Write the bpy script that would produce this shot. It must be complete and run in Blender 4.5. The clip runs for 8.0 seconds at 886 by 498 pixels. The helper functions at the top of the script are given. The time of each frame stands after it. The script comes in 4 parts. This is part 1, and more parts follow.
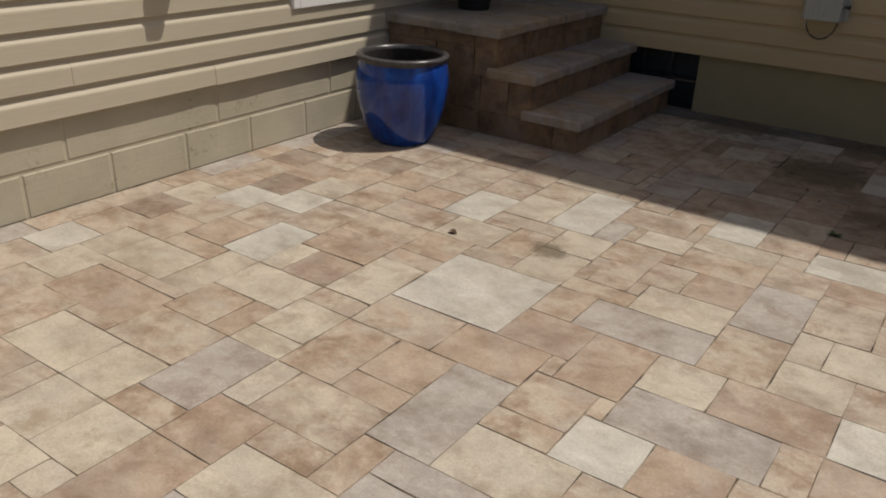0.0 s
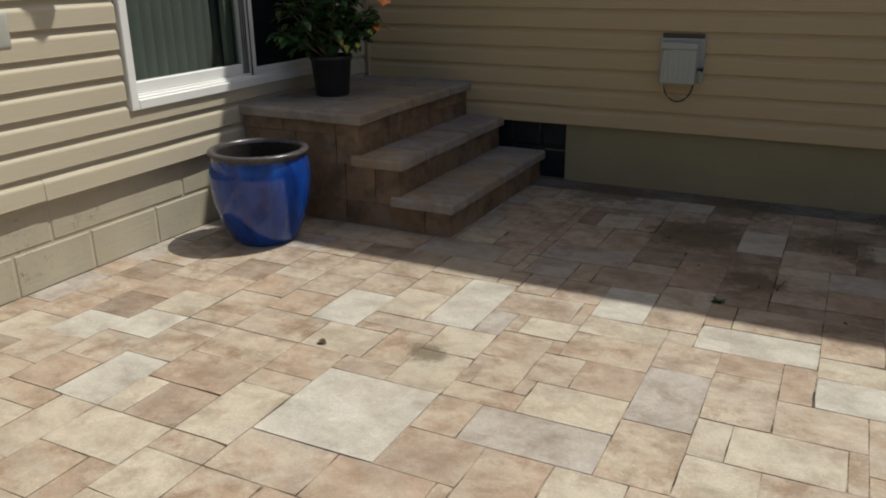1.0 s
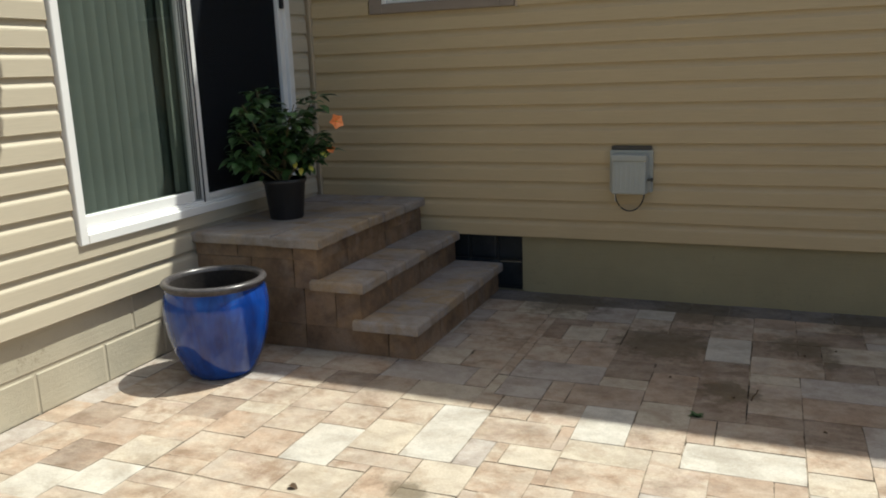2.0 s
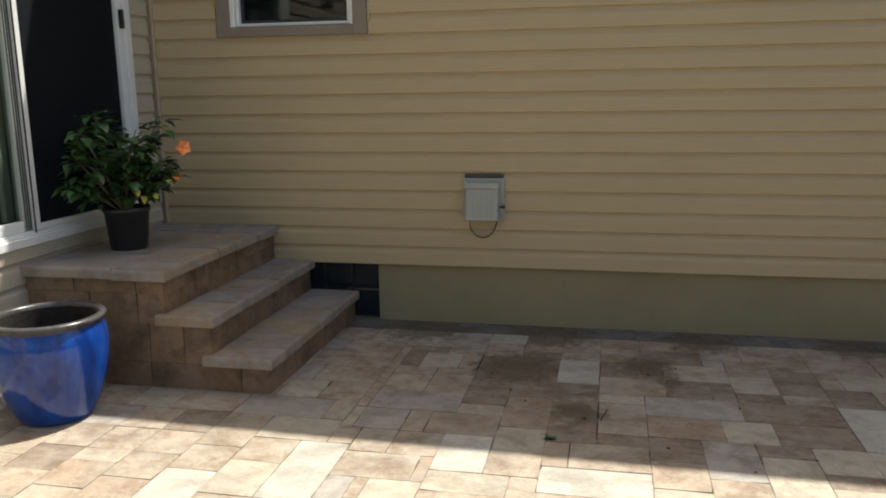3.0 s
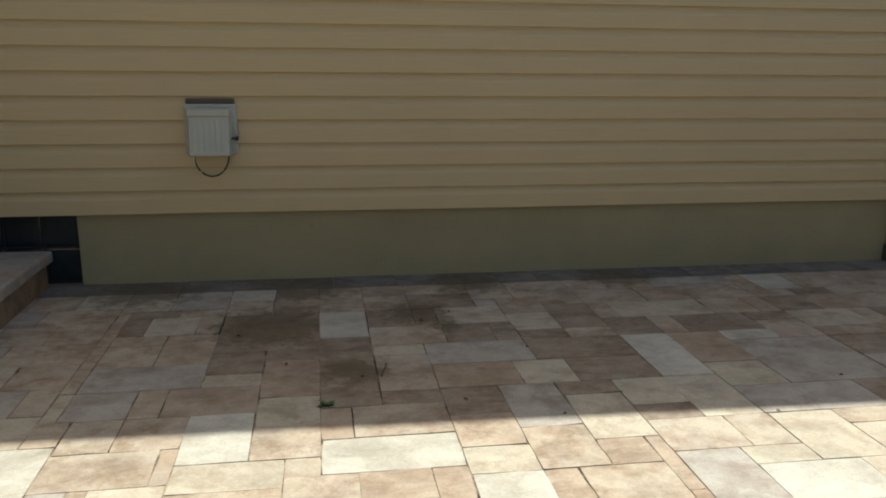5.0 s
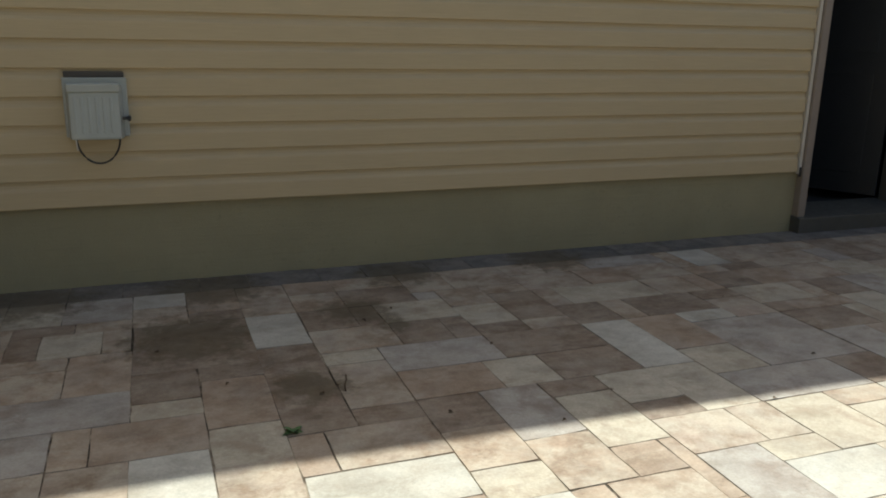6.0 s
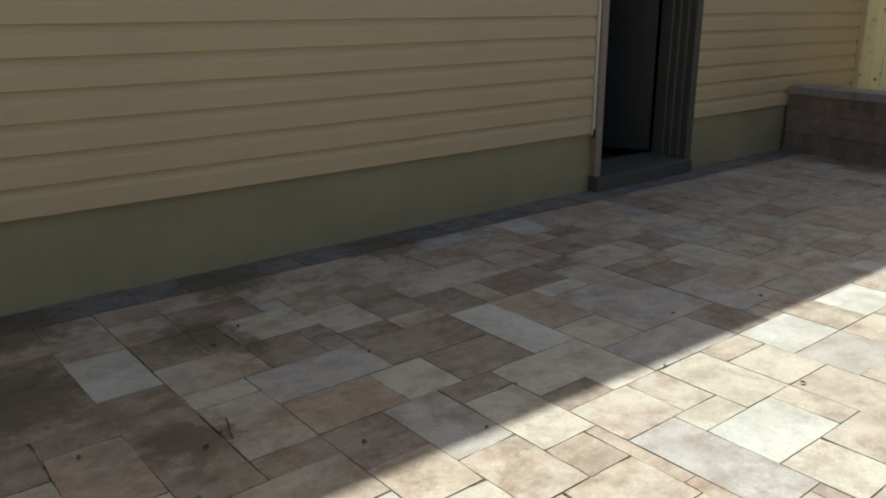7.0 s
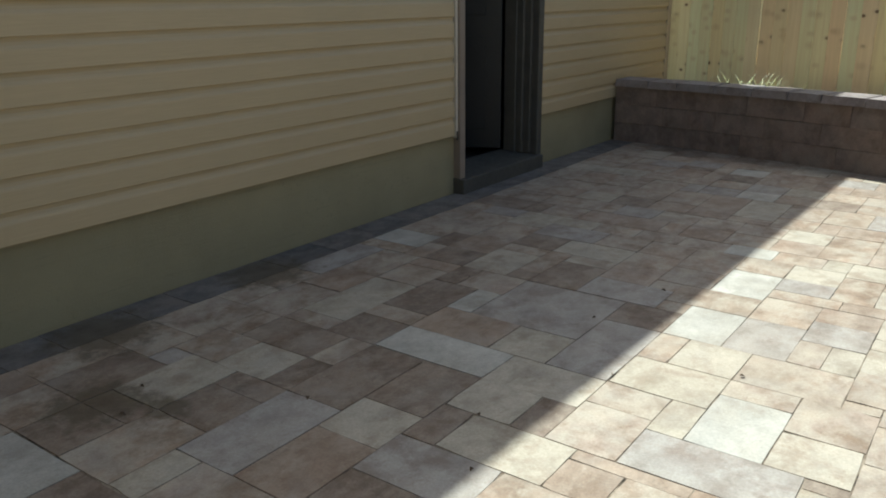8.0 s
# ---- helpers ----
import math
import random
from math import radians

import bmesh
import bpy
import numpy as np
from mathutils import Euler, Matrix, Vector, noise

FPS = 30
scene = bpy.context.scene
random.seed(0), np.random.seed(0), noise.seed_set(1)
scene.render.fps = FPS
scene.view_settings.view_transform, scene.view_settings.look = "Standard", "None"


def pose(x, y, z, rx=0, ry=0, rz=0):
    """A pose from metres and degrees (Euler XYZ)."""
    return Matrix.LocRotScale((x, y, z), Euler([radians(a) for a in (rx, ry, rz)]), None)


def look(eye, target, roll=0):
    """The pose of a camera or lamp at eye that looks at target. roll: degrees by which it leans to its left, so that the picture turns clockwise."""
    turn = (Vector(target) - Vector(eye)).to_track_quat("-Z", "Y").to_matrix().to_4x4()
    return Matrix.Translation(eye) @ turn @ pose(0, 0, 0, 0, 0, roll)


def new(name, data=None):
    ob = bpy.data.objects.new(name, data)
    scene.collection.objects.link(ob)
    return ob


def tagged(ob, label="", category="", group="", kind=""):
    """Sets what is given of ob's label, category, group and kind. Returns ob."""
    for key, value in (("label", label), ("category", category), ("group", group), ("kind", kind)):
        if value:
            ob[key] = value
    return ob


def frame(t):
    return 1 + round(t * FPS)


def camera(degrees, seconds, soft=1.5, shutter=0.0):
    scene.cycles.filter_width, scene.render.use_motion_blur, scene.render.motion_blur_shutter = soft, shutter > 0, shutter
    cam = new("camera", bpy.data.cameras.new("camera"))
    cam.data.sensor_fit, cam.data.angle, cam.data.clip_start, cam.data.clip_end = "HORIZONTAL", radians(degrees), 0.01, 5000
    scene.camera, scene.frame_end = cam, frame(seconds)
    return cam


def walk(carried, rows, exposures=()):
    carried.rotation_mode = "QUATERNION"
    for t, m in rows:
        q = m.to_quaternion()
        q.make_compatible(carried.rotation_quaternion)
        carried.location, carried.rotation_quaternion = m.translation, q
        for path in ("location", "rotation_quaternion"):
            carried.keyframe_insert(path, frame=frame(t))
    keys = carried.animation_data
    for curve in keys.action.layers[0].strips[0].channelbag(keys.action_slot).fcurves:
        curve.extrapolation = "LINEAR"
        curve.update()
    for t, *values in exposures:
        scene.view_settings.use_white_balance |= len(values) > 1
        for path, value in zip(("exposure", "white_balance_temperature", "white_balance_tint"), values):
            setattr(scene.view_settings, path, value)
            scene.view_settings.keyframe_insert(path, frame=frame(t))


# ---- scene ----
cam = camera(57.7, 8.0, soft=1.9)
PATH = [
    (0, (-0.007, 0.234, 1.433), (-1.035, 1.733, 0.599), 2.2),
    (0.5, (-0.029, 0.417, 1.432), (-0.966, 2.006, 0.66), 1.3),
    (1, (-0.067, 0.562, 1.457), (-0.914, 2.244, 0.784), -0.6),
    (1.2, (-0.097, 0.607, 1.467), (-0.919, 2.328, 0.864), -1.5),
    (2.3, (-0.226, 0.623, 1.553), (-0.915, 2.457, 1.151), -1.9),
    (2.5, (-0.225, 0.633, 1.555), (-0.856, 2.491, 1.171), -1.8),
    (3, (-0.218, 0.651, 1.56), (-0.623, 2.571, 1.173), -0.8),
    (3.5, (-0.215, 0.685, 1.539), (-0.302, 2.639, 1.12), 0.4),
    (4, (-0.301, 0.784, 1.487), (-0.141, 2.726, 1.036), 1.5),
    (5.3, (-0.583, 1.474, 1.231), (-0.252, 3.388, 0.756), 0.5),
    (5.5, (-0.693, 1.562, 1.236), (-0.317, 3.466, 0.751), 0.7),
    (6, (-0.817, 1.795, 1.211), (-0.149, 3.608, 0.696), 1.1),
    (6.5, (-0.909, 2.052, 1.221), (0.035, 3.728, 0.673), 0.5),
    (7, (-1.091, 2.295, 1.24), (0.119, 3.776, 0.655), -0.1),
    (7.5, (-1.205, 2.489, 1.261), (0.156, 3.823, 0.656), -0.6),
    (8, (-1.274, 2.792, 1.298), (0.272, 3.908, 0.694), -0.5),
]
EXPOSURES = [(0.0, -0.06, 6700, 10), (0.5, 0.06, 6650, 9), (1.0, 0.22, 6500, 5), (1.2, 0.32, 6450, 3), (2.3, 1.03, 6400, 2), (3.5, 1.12, 6600, 4),
             (4.2, 0.95, 6600, 2), (5.5, 0.92, 6350, -1), (6.5, 0.85, 6150, -1), (7.5, 0.83, 5940, -2), (8.0, 0.87, 5880, -3)]
walk(cam, [(t, look(eye, target, roll)) for t, eye, target, roll in PATH], EXPOSURES)

# ---- light: clear midday sky, high sun from beyond the north house ----
TO_SUN = Vector((0.37, 0.35, 1.0)).normalized()
world = bpy.data.worlds.new("sky")
scene.world = world
world.use_nodes = True
sky = world.node_tree.nodes.new("ShaderNodeTexSky")
sky.sky_type = "NISHITA"
sky.sun_disc = False
sky.air_density, sky.dust_density, sky.ozone_density = 0.9, 3.5, 0.8
sky.sun_elevation = math.asin(TO_SUN.z)
sky.sun_rotation = math.atan2(TO_SUN.x, TO_SUN.y)
world.node_tree.links.new(sky.outputs[0], world.node_tree.nodes["Background"].inputs[0])
world.node_tree.nodes["Background"].inputs[1].default_value = 0.074
sun = new("sun", bpy.data.lights.new("sun", "SUN"))
sun.data.energy, sun.data.angle, sun.data.color = 3.45, radians(0.6), (1.0, 0.95, 0.87)
sun.matrix_world = look(tuple(TO_SUN * 30), (0, 0, 0))

# ---- materials ----


class Mat:
    """A small builder for node materials."""

    def __init__(self, name, rough=0.6, metal=0.0):
        self.m = bpy.data.materials.new(name)
        self.m.use_nodes = True
        self.t = self.m.node_tree
        self.b = self.t.nodes["Principled BSDF"]
        self.b.inputs["Roughness"].default_value = rough
        self.b.inputs["Metallic"].default_value = metal

    def node(self, kind, **values):
        n = self.t.nodes.new(kind)
        for key, value in values.items():
            n.inputs[key.replace("_", " ")].default_value = value
        return n

    def link(self, a, b):
        self.t.links.new(a, b)
        return self

    def place(self, world_space=True, shift=None):
        """Coordinates in metres; shift: an output that moves them from piece to piece."""
        src = self.node("ShaderNodeNewGeometry").outputs["Position"] if world_space else self.node("ShaderNodeTexCoord").outputs["Object"]
        if shift is None:
            return src
        mul = self.node("ShaderNodeVectorMath")
        mul.operation = "MULTIPLY_ADD"
        self.link(shift, mul.inputs[0])
        mul.inputs[1].default_value = (37.0, 61.0, 17.0)
        self.link(src, mul.inputs[2])
        return mul.outputs[0]

    def scaled(self, coords, s):
        mp = self.node("ShaderNodeMapping", Scale=s)
        self.link(coords, mp.inputs[0])
        return mp.outputs[0]

    def noise(self, coords, scale, detail=4.0, rough=0.6, distort=0.0):
        n = self.node("ShaderNodeTexNoise", Scale=scale, Detail=detail, Roughness=rough, Distortion=distort)
        self.link(coords, n.inputs["Vector"])
        return n.outputs[0]

    def ramp(self, fac, stops):
        r = self.t.nodes.new("ShaderNodeValToRGB")
        while len(r.color_ramp.elements) < len(stops):
            r.color_ramp.elements.new(0.5)
        for e, (p, c) in zip(r.color_ramp.elements, stops):
            e.position = p
            e.color = (*c, 1) if len(c) == 3 else c
        self.link(fac, r.inputs[0])
        return r.outputs[0]

    def mix(self, fac, a, b, mode="MIX"):
        n = self.t.nodes.new("ShaderNodeMix")
        n.data_type, n.blend_type = "RGBA", mode
        for value, slot in ((fac, 0), (a, 6), (b, 7)):
            if isinstance(value, bpy.types.NodeSocket):
                self.link(value, n.inputs[slot])
            elif slot == 0:
                n.inputs[0].default_value = value
            else:
                n.inputs[slot].default_value = (*value, 1)
        return n.outputs[2]

    def math(self, op, a, b=0.0, c=0.0):
        n = self.t.nodes.new("ShaderNodeMath")
        n.operation, n.use_clamp = op, False
        for i, value in enumerate((a, b, c)):
            if isinstance(value, bpy.types.NodeSocket):
                self.link(value, n.inputs[i])
            else:
                n.inputs[i].default_value = value
        return n.outputs[0]

    def colour(self, c):
        if isinstance(c, bpy.types.NodeSocket):
            self.link(c, self.b.inputs["Base Color"])
        else:
            self.b.inputs["Base Color"].default_value = (*c, 1)
        return self

    def bump(self, height, strength=0.3, distance=0.004):
        n = self.node("ShaderNodeBump", Strength=strength, Distance=distance)
        self.link(height, n.inputs["Height"])
        self.link(n.outputs[0], self.b.inputs["Normal"])
        return self

    def roughness(self, value):
        self.link(value, self.b.inputs["Roughness"])
        return self


BW = [(0.0, (0, 0, 0)), (1.0, (1, 1, 1))]


def mat_plain(name, colour, rough=0.5, metal=0.0, vary=0.12, scale=6.0, bump=0.0, bump_scale=60.0):
    k = Mat(name, rough, metal)
    p = k.place()
    dark = tuple(c * (1 - vary) for c in colour)
    light = tuple(min(1, c * (1 + vary)) for c in colour)
    k.colour(k.ramp(k.noise(p, scale, 5), [(0.3, dark), (0.7, light)]))
    k.roughness(k.ramp(k.noise(p, scale * 5, 3), [(0.3, (rough * 0.85,) * 3), (0.7, (min(1, rough * 1.15),) * 3)]))
    if bump:
        k.bump(k.noise(p, bump_scale, 4), bump, 0.003)
    return k.m


def mat_siding(name, colour):
    """Vinyl siding with a faint embossed grain and dust."""
    k = Mat(name, 0.58)
    p = k.place()
    grain = k.noise(k.scaled(p, (3, 3, 60)), 2.0, 4)
    blot = k.noise(p, 1.1, 5)
    c = k.mix(k.ramp(grain, [(0.3, (0, 0, 0)), (0.75, (1, 1, 1))]), tuple(v * 0.94 for v in colour), tuple(v * 1.04 for v in colour))
    c = k.mix(k.ramp(blot, [(0.45, (0, 0, 0)), (0.8, (0.35, 0.35, 0.35))]), c, tuple(v * 0.8 for v in colour))
    k.colour(c)
    k.bump(grain, 0.12, 0.002)
    return k.m


def mat_masonry(name, colour, stain):
    """Painted concrete block or parged wall: pits, uneven paint, mildew."""
    k = Mat(name, 0.8)
    p = k.place()
    c = k.ramp(k.noise(p, 2.3, 6), [(0.3, tuple(v * 0.88 for v in colour)), (0.7, tuple(min(1, v * 1.08) for v in colour))])
    spots = k.noise(p, 38, 5, 0.65)
    where = k.noise(p, 2.7, 3)
    m = k.math("MULTIPLY", k.ramp(spots, [(0.56, (0, 0, 0)), (0.70, (0.7, 0.7, 0.7))]), k.ramp(where, [(0.53, (0, 0, 0)), (0.66, (1, 1, 1))]))
    c = k.mix(m, c, stain)
    scrape = k.noise(k.scaled(p, (1.3, 1.3, 30)), 2.2, 5, 0.6, 0.3)
    k.colour(k.mix(k.ramp(scrape, [(0.60, (0, 0, 0)), (0.70, (0.35, 0.35, 0.35))]), c, tuple(v * 0.72 for v in colour)))
    k.bump(k.math("ADD", k.noise(p, 90, 6, 0.7), k.math("MULTIPLY", scrape, 0.8)), 0.45, 0.004)
    return k.m


# dark blotches on the paving, four of them along the north wall's foot: x, y, radius
BLOTCHES = [(-0.70, 5.02, 0.36), (-0.34, 4.42, 0.18), (0.12, 4.93, 0.11), (-1.42, 3.08, 0.11), (-0.6, 5.66, 0.34), (0.35, 5.66, 0.28), (-1.4, 5.68, 0.36), (1.25, 5.68, 0.28), (0.0, 5.15, 0.22)]


def mat_paver(name, stops, island=False, blotches=True, mottle=1.0, rough=0.62, vein=1.1, bloom=(0.426, 0.369, 0.295), wear=(0.205, 0.135, 0.086)):
    """Cast stone paver: a colour of its own for each piece, with clouded blends across it."""
    k = Mat(name, rough)
    rnd = k.node("ShaderNodeNewGeometry").outputs["Random Per Island"] if island else k.node("ShaderNodeObjectInfo").outputs["Random"]
    p = k.place(True, rnd)
    flat = k.place()
    cloud = k.noise(p, 3.2, 5, 0.62, 0.6)
    spread = k.ramp(cloud, [(0.34, (0, 0, 0)), (0.66, (1, 1, 1))])
    pick = k.math("ADD", k.math("MULTIPLY", rnd, 1 - 0.46 * mottle), k.math("MULTIPLY", spread, 0.46 * mottle))
    c = k.ramp(pick, stops)
    smear = k.noise(k.scaled(p, (1.0, 1.3, 1.0)), 4.2, 8, 0.68, 0.35)
    c = k.mix(1.0, c, k.ramp(smear, [(0.33, (0.64, 0.61, 0.57)), (0.5, (0.98, 0.98, 0.97)), (0.66, (1.22, 1.23, 1.23))]), "MULTIPLY")
    streak = k.noise(k.scaled(p, (1.0, 1.5, 1.0)), 6.5, 8, 0.72, 0.25)
    c = k.mix(k.ramp(streak, [(0.43, (0, 0, 0)), (0.64, (0.80 * vein,) * 3)]), c, bloom)
    worn = k.noise(p, 6.0, 8, 0.74, 0.15)
    c = k.mix(k.ramp(worn, [(0.51, (0, 0, 0)), (0.64, (0.75 * vein,) * 3)]), c, wear)
    grey = k.noise(p, 4.3, 6, 0.65, 0.3)
    c = k.mix(k.ramp(grey, [(0.50, (0, 0, 0)), (0.66, (0.50, 0.50, 0.50))]), c, tuple(0.5 * (u + v) * 0.92 for u, v in zip(bloom, (0.33, 0.305, 0.28))))
    fine = k.noise(p, 120, 4, 0.7)
    c = k.mix(0.5, c, k.ramp(fine, [(0.25, (0.35, 0.35, 0.35)), (0.8, (0.75, 0.75, 0.75))]), "OVERLAY")
    wide = k.noise(flat, 0.9, 4)
    c = k.mix(k.ramp(wide, [(0.48, (0, 0, 0)), (0.75, (0.3, 0.3, 0.3))]), c, (0.30, 0.23, 0.17))
    dirt = k.noise(flat, 5.2, 8, 0.7, 0.4)
    c = k.mix(k.ramp(dirt, [(0.50, (0, 0, 0)), (0.68, (0.42, 0.42, 0.42))]), c, tuple(v * 0.72 for v in wear))
    if blotches:
        mask = None
        for x, y, r in BLOTCHES:
            d = k.node("ShaderNodeVectorMath")
            d.operation = "DISTANCE"
            k.link(flat, d.inputs[0])
            d.inputs[1].default_value = (x, y, 0)
            one = k.math("SUBTRACT", 1.0, k.math("DIVIDE", d.outputs["Value"], r))
            mask = one if mask is None else k.math("MAXIMUM", mask, one)
        soil = k.math("ADD", mask, k.math("MULTIPLY", k.math("SUBTRACT", k.noise(flat, 13, 7, 0.72), 0.5), 2.2))
        c = k.mix(k.ramp(soil, [(0.08, (0, 0, 0)), (0.5, (0.68, 0.68, 0.68))]), c, (0.085, 0.064, 0.036))
    k.colour(c)
    k.roughness(k.ramp(k.noise(p, 9, 5, 0.7), [(0.3, (rough * 0.82,) * 3), (0.7, (rough * 1.25,) * 3)]))
    relief = k.math("ADD", k.noise(p, 26, 6, 0.65), k.math("MULTIPLY", k.noise(p, 170, 3), 0.35))
    k.bump(relief, 0.36, 0.005)
    return k.m


BUFF = [(0.12, (0.353, 0.274, 0.205)), (0.34, (0.318, 0.228, 0.165)), (0.52, (0.377, 0.306, 0.238)), (0.68, (0.308, 0.236, 0.188)), (0.86, (0.394, 0.328, 0.260))]
CREAM = [(0.15, (0.385, 0.332, 0.258)), (0.5, (0.426, 0.373, 0.299)), (0.85, (0.377, 0.328, 0.267))]
PALE = [(0.15, (0.415, 0.39, 0.345)), (0.5, (0.455, 0.428, 0.38)), (0.85, (0.40, 0.38, 0.345))]
LILAC = [(0.15, (0.278, 0.238, 0.208)), (0.5, (0.345, 0.305, 0.268)), (0.85, (0.298, 0.262, 0.236))]
BROWN = [(0.15, (0.18, 0.130, 0.098)), (0.5, (0.23, 0.168, 0.125)), (0.85, (0.185, 0.142, 0.114))]
SLATE = [(0.15, (0.098, 0.096, 0.100)), (0.5, (0.165, 0.142, 0.127)), (0.85, (0.115, 0.110, 0.112))]
CAPS = [(0.15, (0.225, 0.195, 0.172)), (0.36, (0.29, 0.262, 0.248)), (0.55, (0.31, 0.222, 0.128)), (0.70, (0.265, 0.24, 0.23)), (0.9, (0.24, 0.222, 0.226))]
BLOCKS = [(0.15, (0.135, 0.082, 0.048)), (0.45, (0.215, 0.138, 0.078)), (0.7, (0.125, 0.082, 0.055)), (0.9, (0.25, 0.158, 0.085))]
MAUVE = [(0.15, (0.175, 0.135, 0.122)), (0.5, (0.24, 0.182, 0.155)), (0.85, (0.20, 0.142, 0.115))]

M_BUFF, M_PALE = mat_paver("paver_buff", BUFF), mat_paver("paver_pale", PALE, blotches=False, mottle=0.7, vein=0.6, bloom=(0.472, 0.437, 0.377), wear=(0.344, 0.295, 0.238))
M_CREAM = mat_paver("paver_cream", CREAM, bloom=(0.451, 0.398, 0.320), wear=(0.295, 0.230, 0.168))
M_LILAC, M_BROWN, M_SLATE = mat_paver("paver_lilac", LILAC, bloom=(0.394, 0.361, 0.328), wear=(0.230, 0.180, 0.148)), mat_paver("paver_brown", BROWN, bloom=(0.33, 0.27, 0.21), wear=(0.15, 0.098, 0.064)), mat_paver("paver_slate", SLATE, bloom=(0.185, 0.165, 0.152), wear=(0.072, 0.064, 0.062))
# rust stones, and brown stones lightened to put the sun into their colour
RUST_AND_LIT_BROWN = [(0.15, (0.285, 0.205, 0.150)), (0.5, (0.33, 0.248, 0.184)), (0.85, (0.275, 0.21, 0.165))]
M_RUST_AND_LIT_BROWN = mat_paver("paver_rust", RUST_AND_LIT_BROWN, bloom=(0.40, 0.325, 0.255), wear=(0.235, 0.155, 0.105))
M_CAP = mat_paver("step_cap_stone", CAPS, blotches=False, vein=0.6, bloom=(0.30, 0.272, 0.252), wear=(0.25, 0.165, 0.088))
M_BLOCK = mat_paver("step_block_stone", BLOCKS, blotches=False, vein=0.9, bloom=(0.24, 0.15, 0.088), wear=(0.08, 0.048, 0.032))
M_MAUVE = mat_paver("garden_wall_stone", MAUVE, blotches=False, vein=0.8, bloom=(0.25, 0.20, 0.172), wear=(0.125, 0.092, 0.085))
M_MAUVE_CAP = mat_paver("garden_wall_cap", [(0.15, (0.22, 0.185, 0.185)), (0.5, (0.27, 0.23, 0.23)), (0.85, (0.235, 0.215, 0.22))], blotches=False, bloom=(0.30, 0.265, 0.26), wear=(0.17, 0.14, 0.13))


def mat_sand():
    """Jointing sand: washed out and dark in places, full and pale in others."""
    k = Mat("joint_sand", 0.95)
    p = k.place()
    c = k.ramp(k.noise(p, 7.0, 5, 0.65), [(0.42, (0.022, 0.017, 0.012)), (0.50, (0.17, 0.13, 0.095)), (0.58, (0.33, 0.275, 0.21))])
    c = k.mix(k.ramp(k.noise(p, 140, 3), [(0.35, (0, 0, 0)), (0.7, (0.4, 0.4, 0.4))]), c, (0.12, 0.09, 0.06))
    k.colour(c)
    k.bump(k.noise(p, 200, 3), 0.5, 0.003)
    return k.m


M_SAND = mat_sand()
M_SIDE = mat_siding("tan_vinyl", (0.50, 0.39, 0.23))
# the same tan vinyl, its colour lightened to cream to paint in the sunlight
M_SIDE_SUNLIT = mat_siding("cream_vinyl", (0.495, 0.438, 0.335))
M_TRIM = mat_plain("tan_trim", (0.44, 0.35, 0.24), 0.5, vary=0.06)
M_PALETRIM = mat_plain("pale_trim", (0.58, 0.52, 0.43), 0.5, vary=0.06)
M_PARGE = mat_masonry("parged_foundation", (0.305, 0.262, 0.155), (0.20, 0.17, 0.10))
M_CMU = mat_masonry("painted_block", (0.44, 0.395, 0.30), (0.13, 0.11, 0.045))
M_MORTAR = mat_masonry("painted_mortar", (0.47, 0.42, 0.32), (0.2, 0.17, 0.1))
M_WHITE = mat_plain("white_vinyl", (0.78, 0.78, 0.77), 0.35, vary=0.03, scale=3)
M_TAUPE = mat_plain("taupe_trim", (0.25, 0.20, 0.16), 0.6, vary=0.08)
M_GREYFRAME = mat_plain("grey_painted_wood", (0.075, 0.07, 0.06), 0.55, vary=0.15, bump=0.15)
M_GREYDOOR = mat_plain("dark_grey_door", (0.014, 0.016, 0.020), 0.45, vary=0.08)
# near-black colour stands in for the darkness of unlit rooms
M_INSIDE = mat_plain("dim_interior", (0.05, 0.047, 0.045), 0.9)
M_BLACK = mat_plain("black_plastic", (0.018, 0.018, 0.02), 0.4, vary=0.2)
# white vinyl greyed to put shade into the meeting stile's colour
M_STILE = mat_plain("shaded_vinyl", (0.36, 0.38, 0.36), 0.4, vary=0.05)
M_HALO_DARK = mat_plain("dark_sealant", (0.07, 0.06, 0.05), 0.7)
M_UTIL = mat_plain("grey_plastic", (0.39, 0.395, 0.355), 0.45, vary=0.05)
M_ROOF = mat_plain("roof_shingle", (0.12, 0.10, 0.09), 0.9, vary=0.3, scale=12, bump=0.6)
M_GROUND = mat_plain("lawn_ground", (0.07, 0.10, 0.035), 0.95, vary=0.5, scale=3, bump=0.8)
M_BOUNCE_SOIL = mat_plain("garden_soil", (0.46, 0.38, 0.27), 0.95, vary=0.5, scale=14, bump=0.9)
M_BLIND = mat_plain("blind_fabric", (0.25, 0.262, 0.25), 0.8, vary=0.05)


def mat_glass(name, tint):
    k = Mat(name, 0.02)
    k.b.inputs["Transmission Weight"].default_value = 1.0
    k.b.inputs["IOR"].default_value = 1.02
    k.b.inputs["Specular IOR Level"].default_value = 0.5
    k.colour(tint)
    mixed, gloss, clear, edge = (k.t.nodes.new(n) for n in ("ShaderNodeMixShader", "ShaderNodeBsdfGlossy", "ShaderNodeBsdfTransparent", "ShaderNodeLayerWeight"))
    edge.inputs["Blend"].default_value = 0.5
    fres = k.math("ADD", 0.035, k.math("MULTIPLY", k.math("POWER", edge.outputs["Facing"], 5.0), 0.9))
    gloss.inputs["Roughness"].default_value = 0.02
    clear.inputs["Color"].default_value = (*tint, 1)
    k.link(fres, mixed.inputs[0]).link(clear.outputs[0], mixed.inputs[1]).link(gloss.outputs[0], mixed.inputs[2])
    k.link(mixed.outputs[0], k.t.nodes["Material Output"].inputs["Surface"])
    return k.m


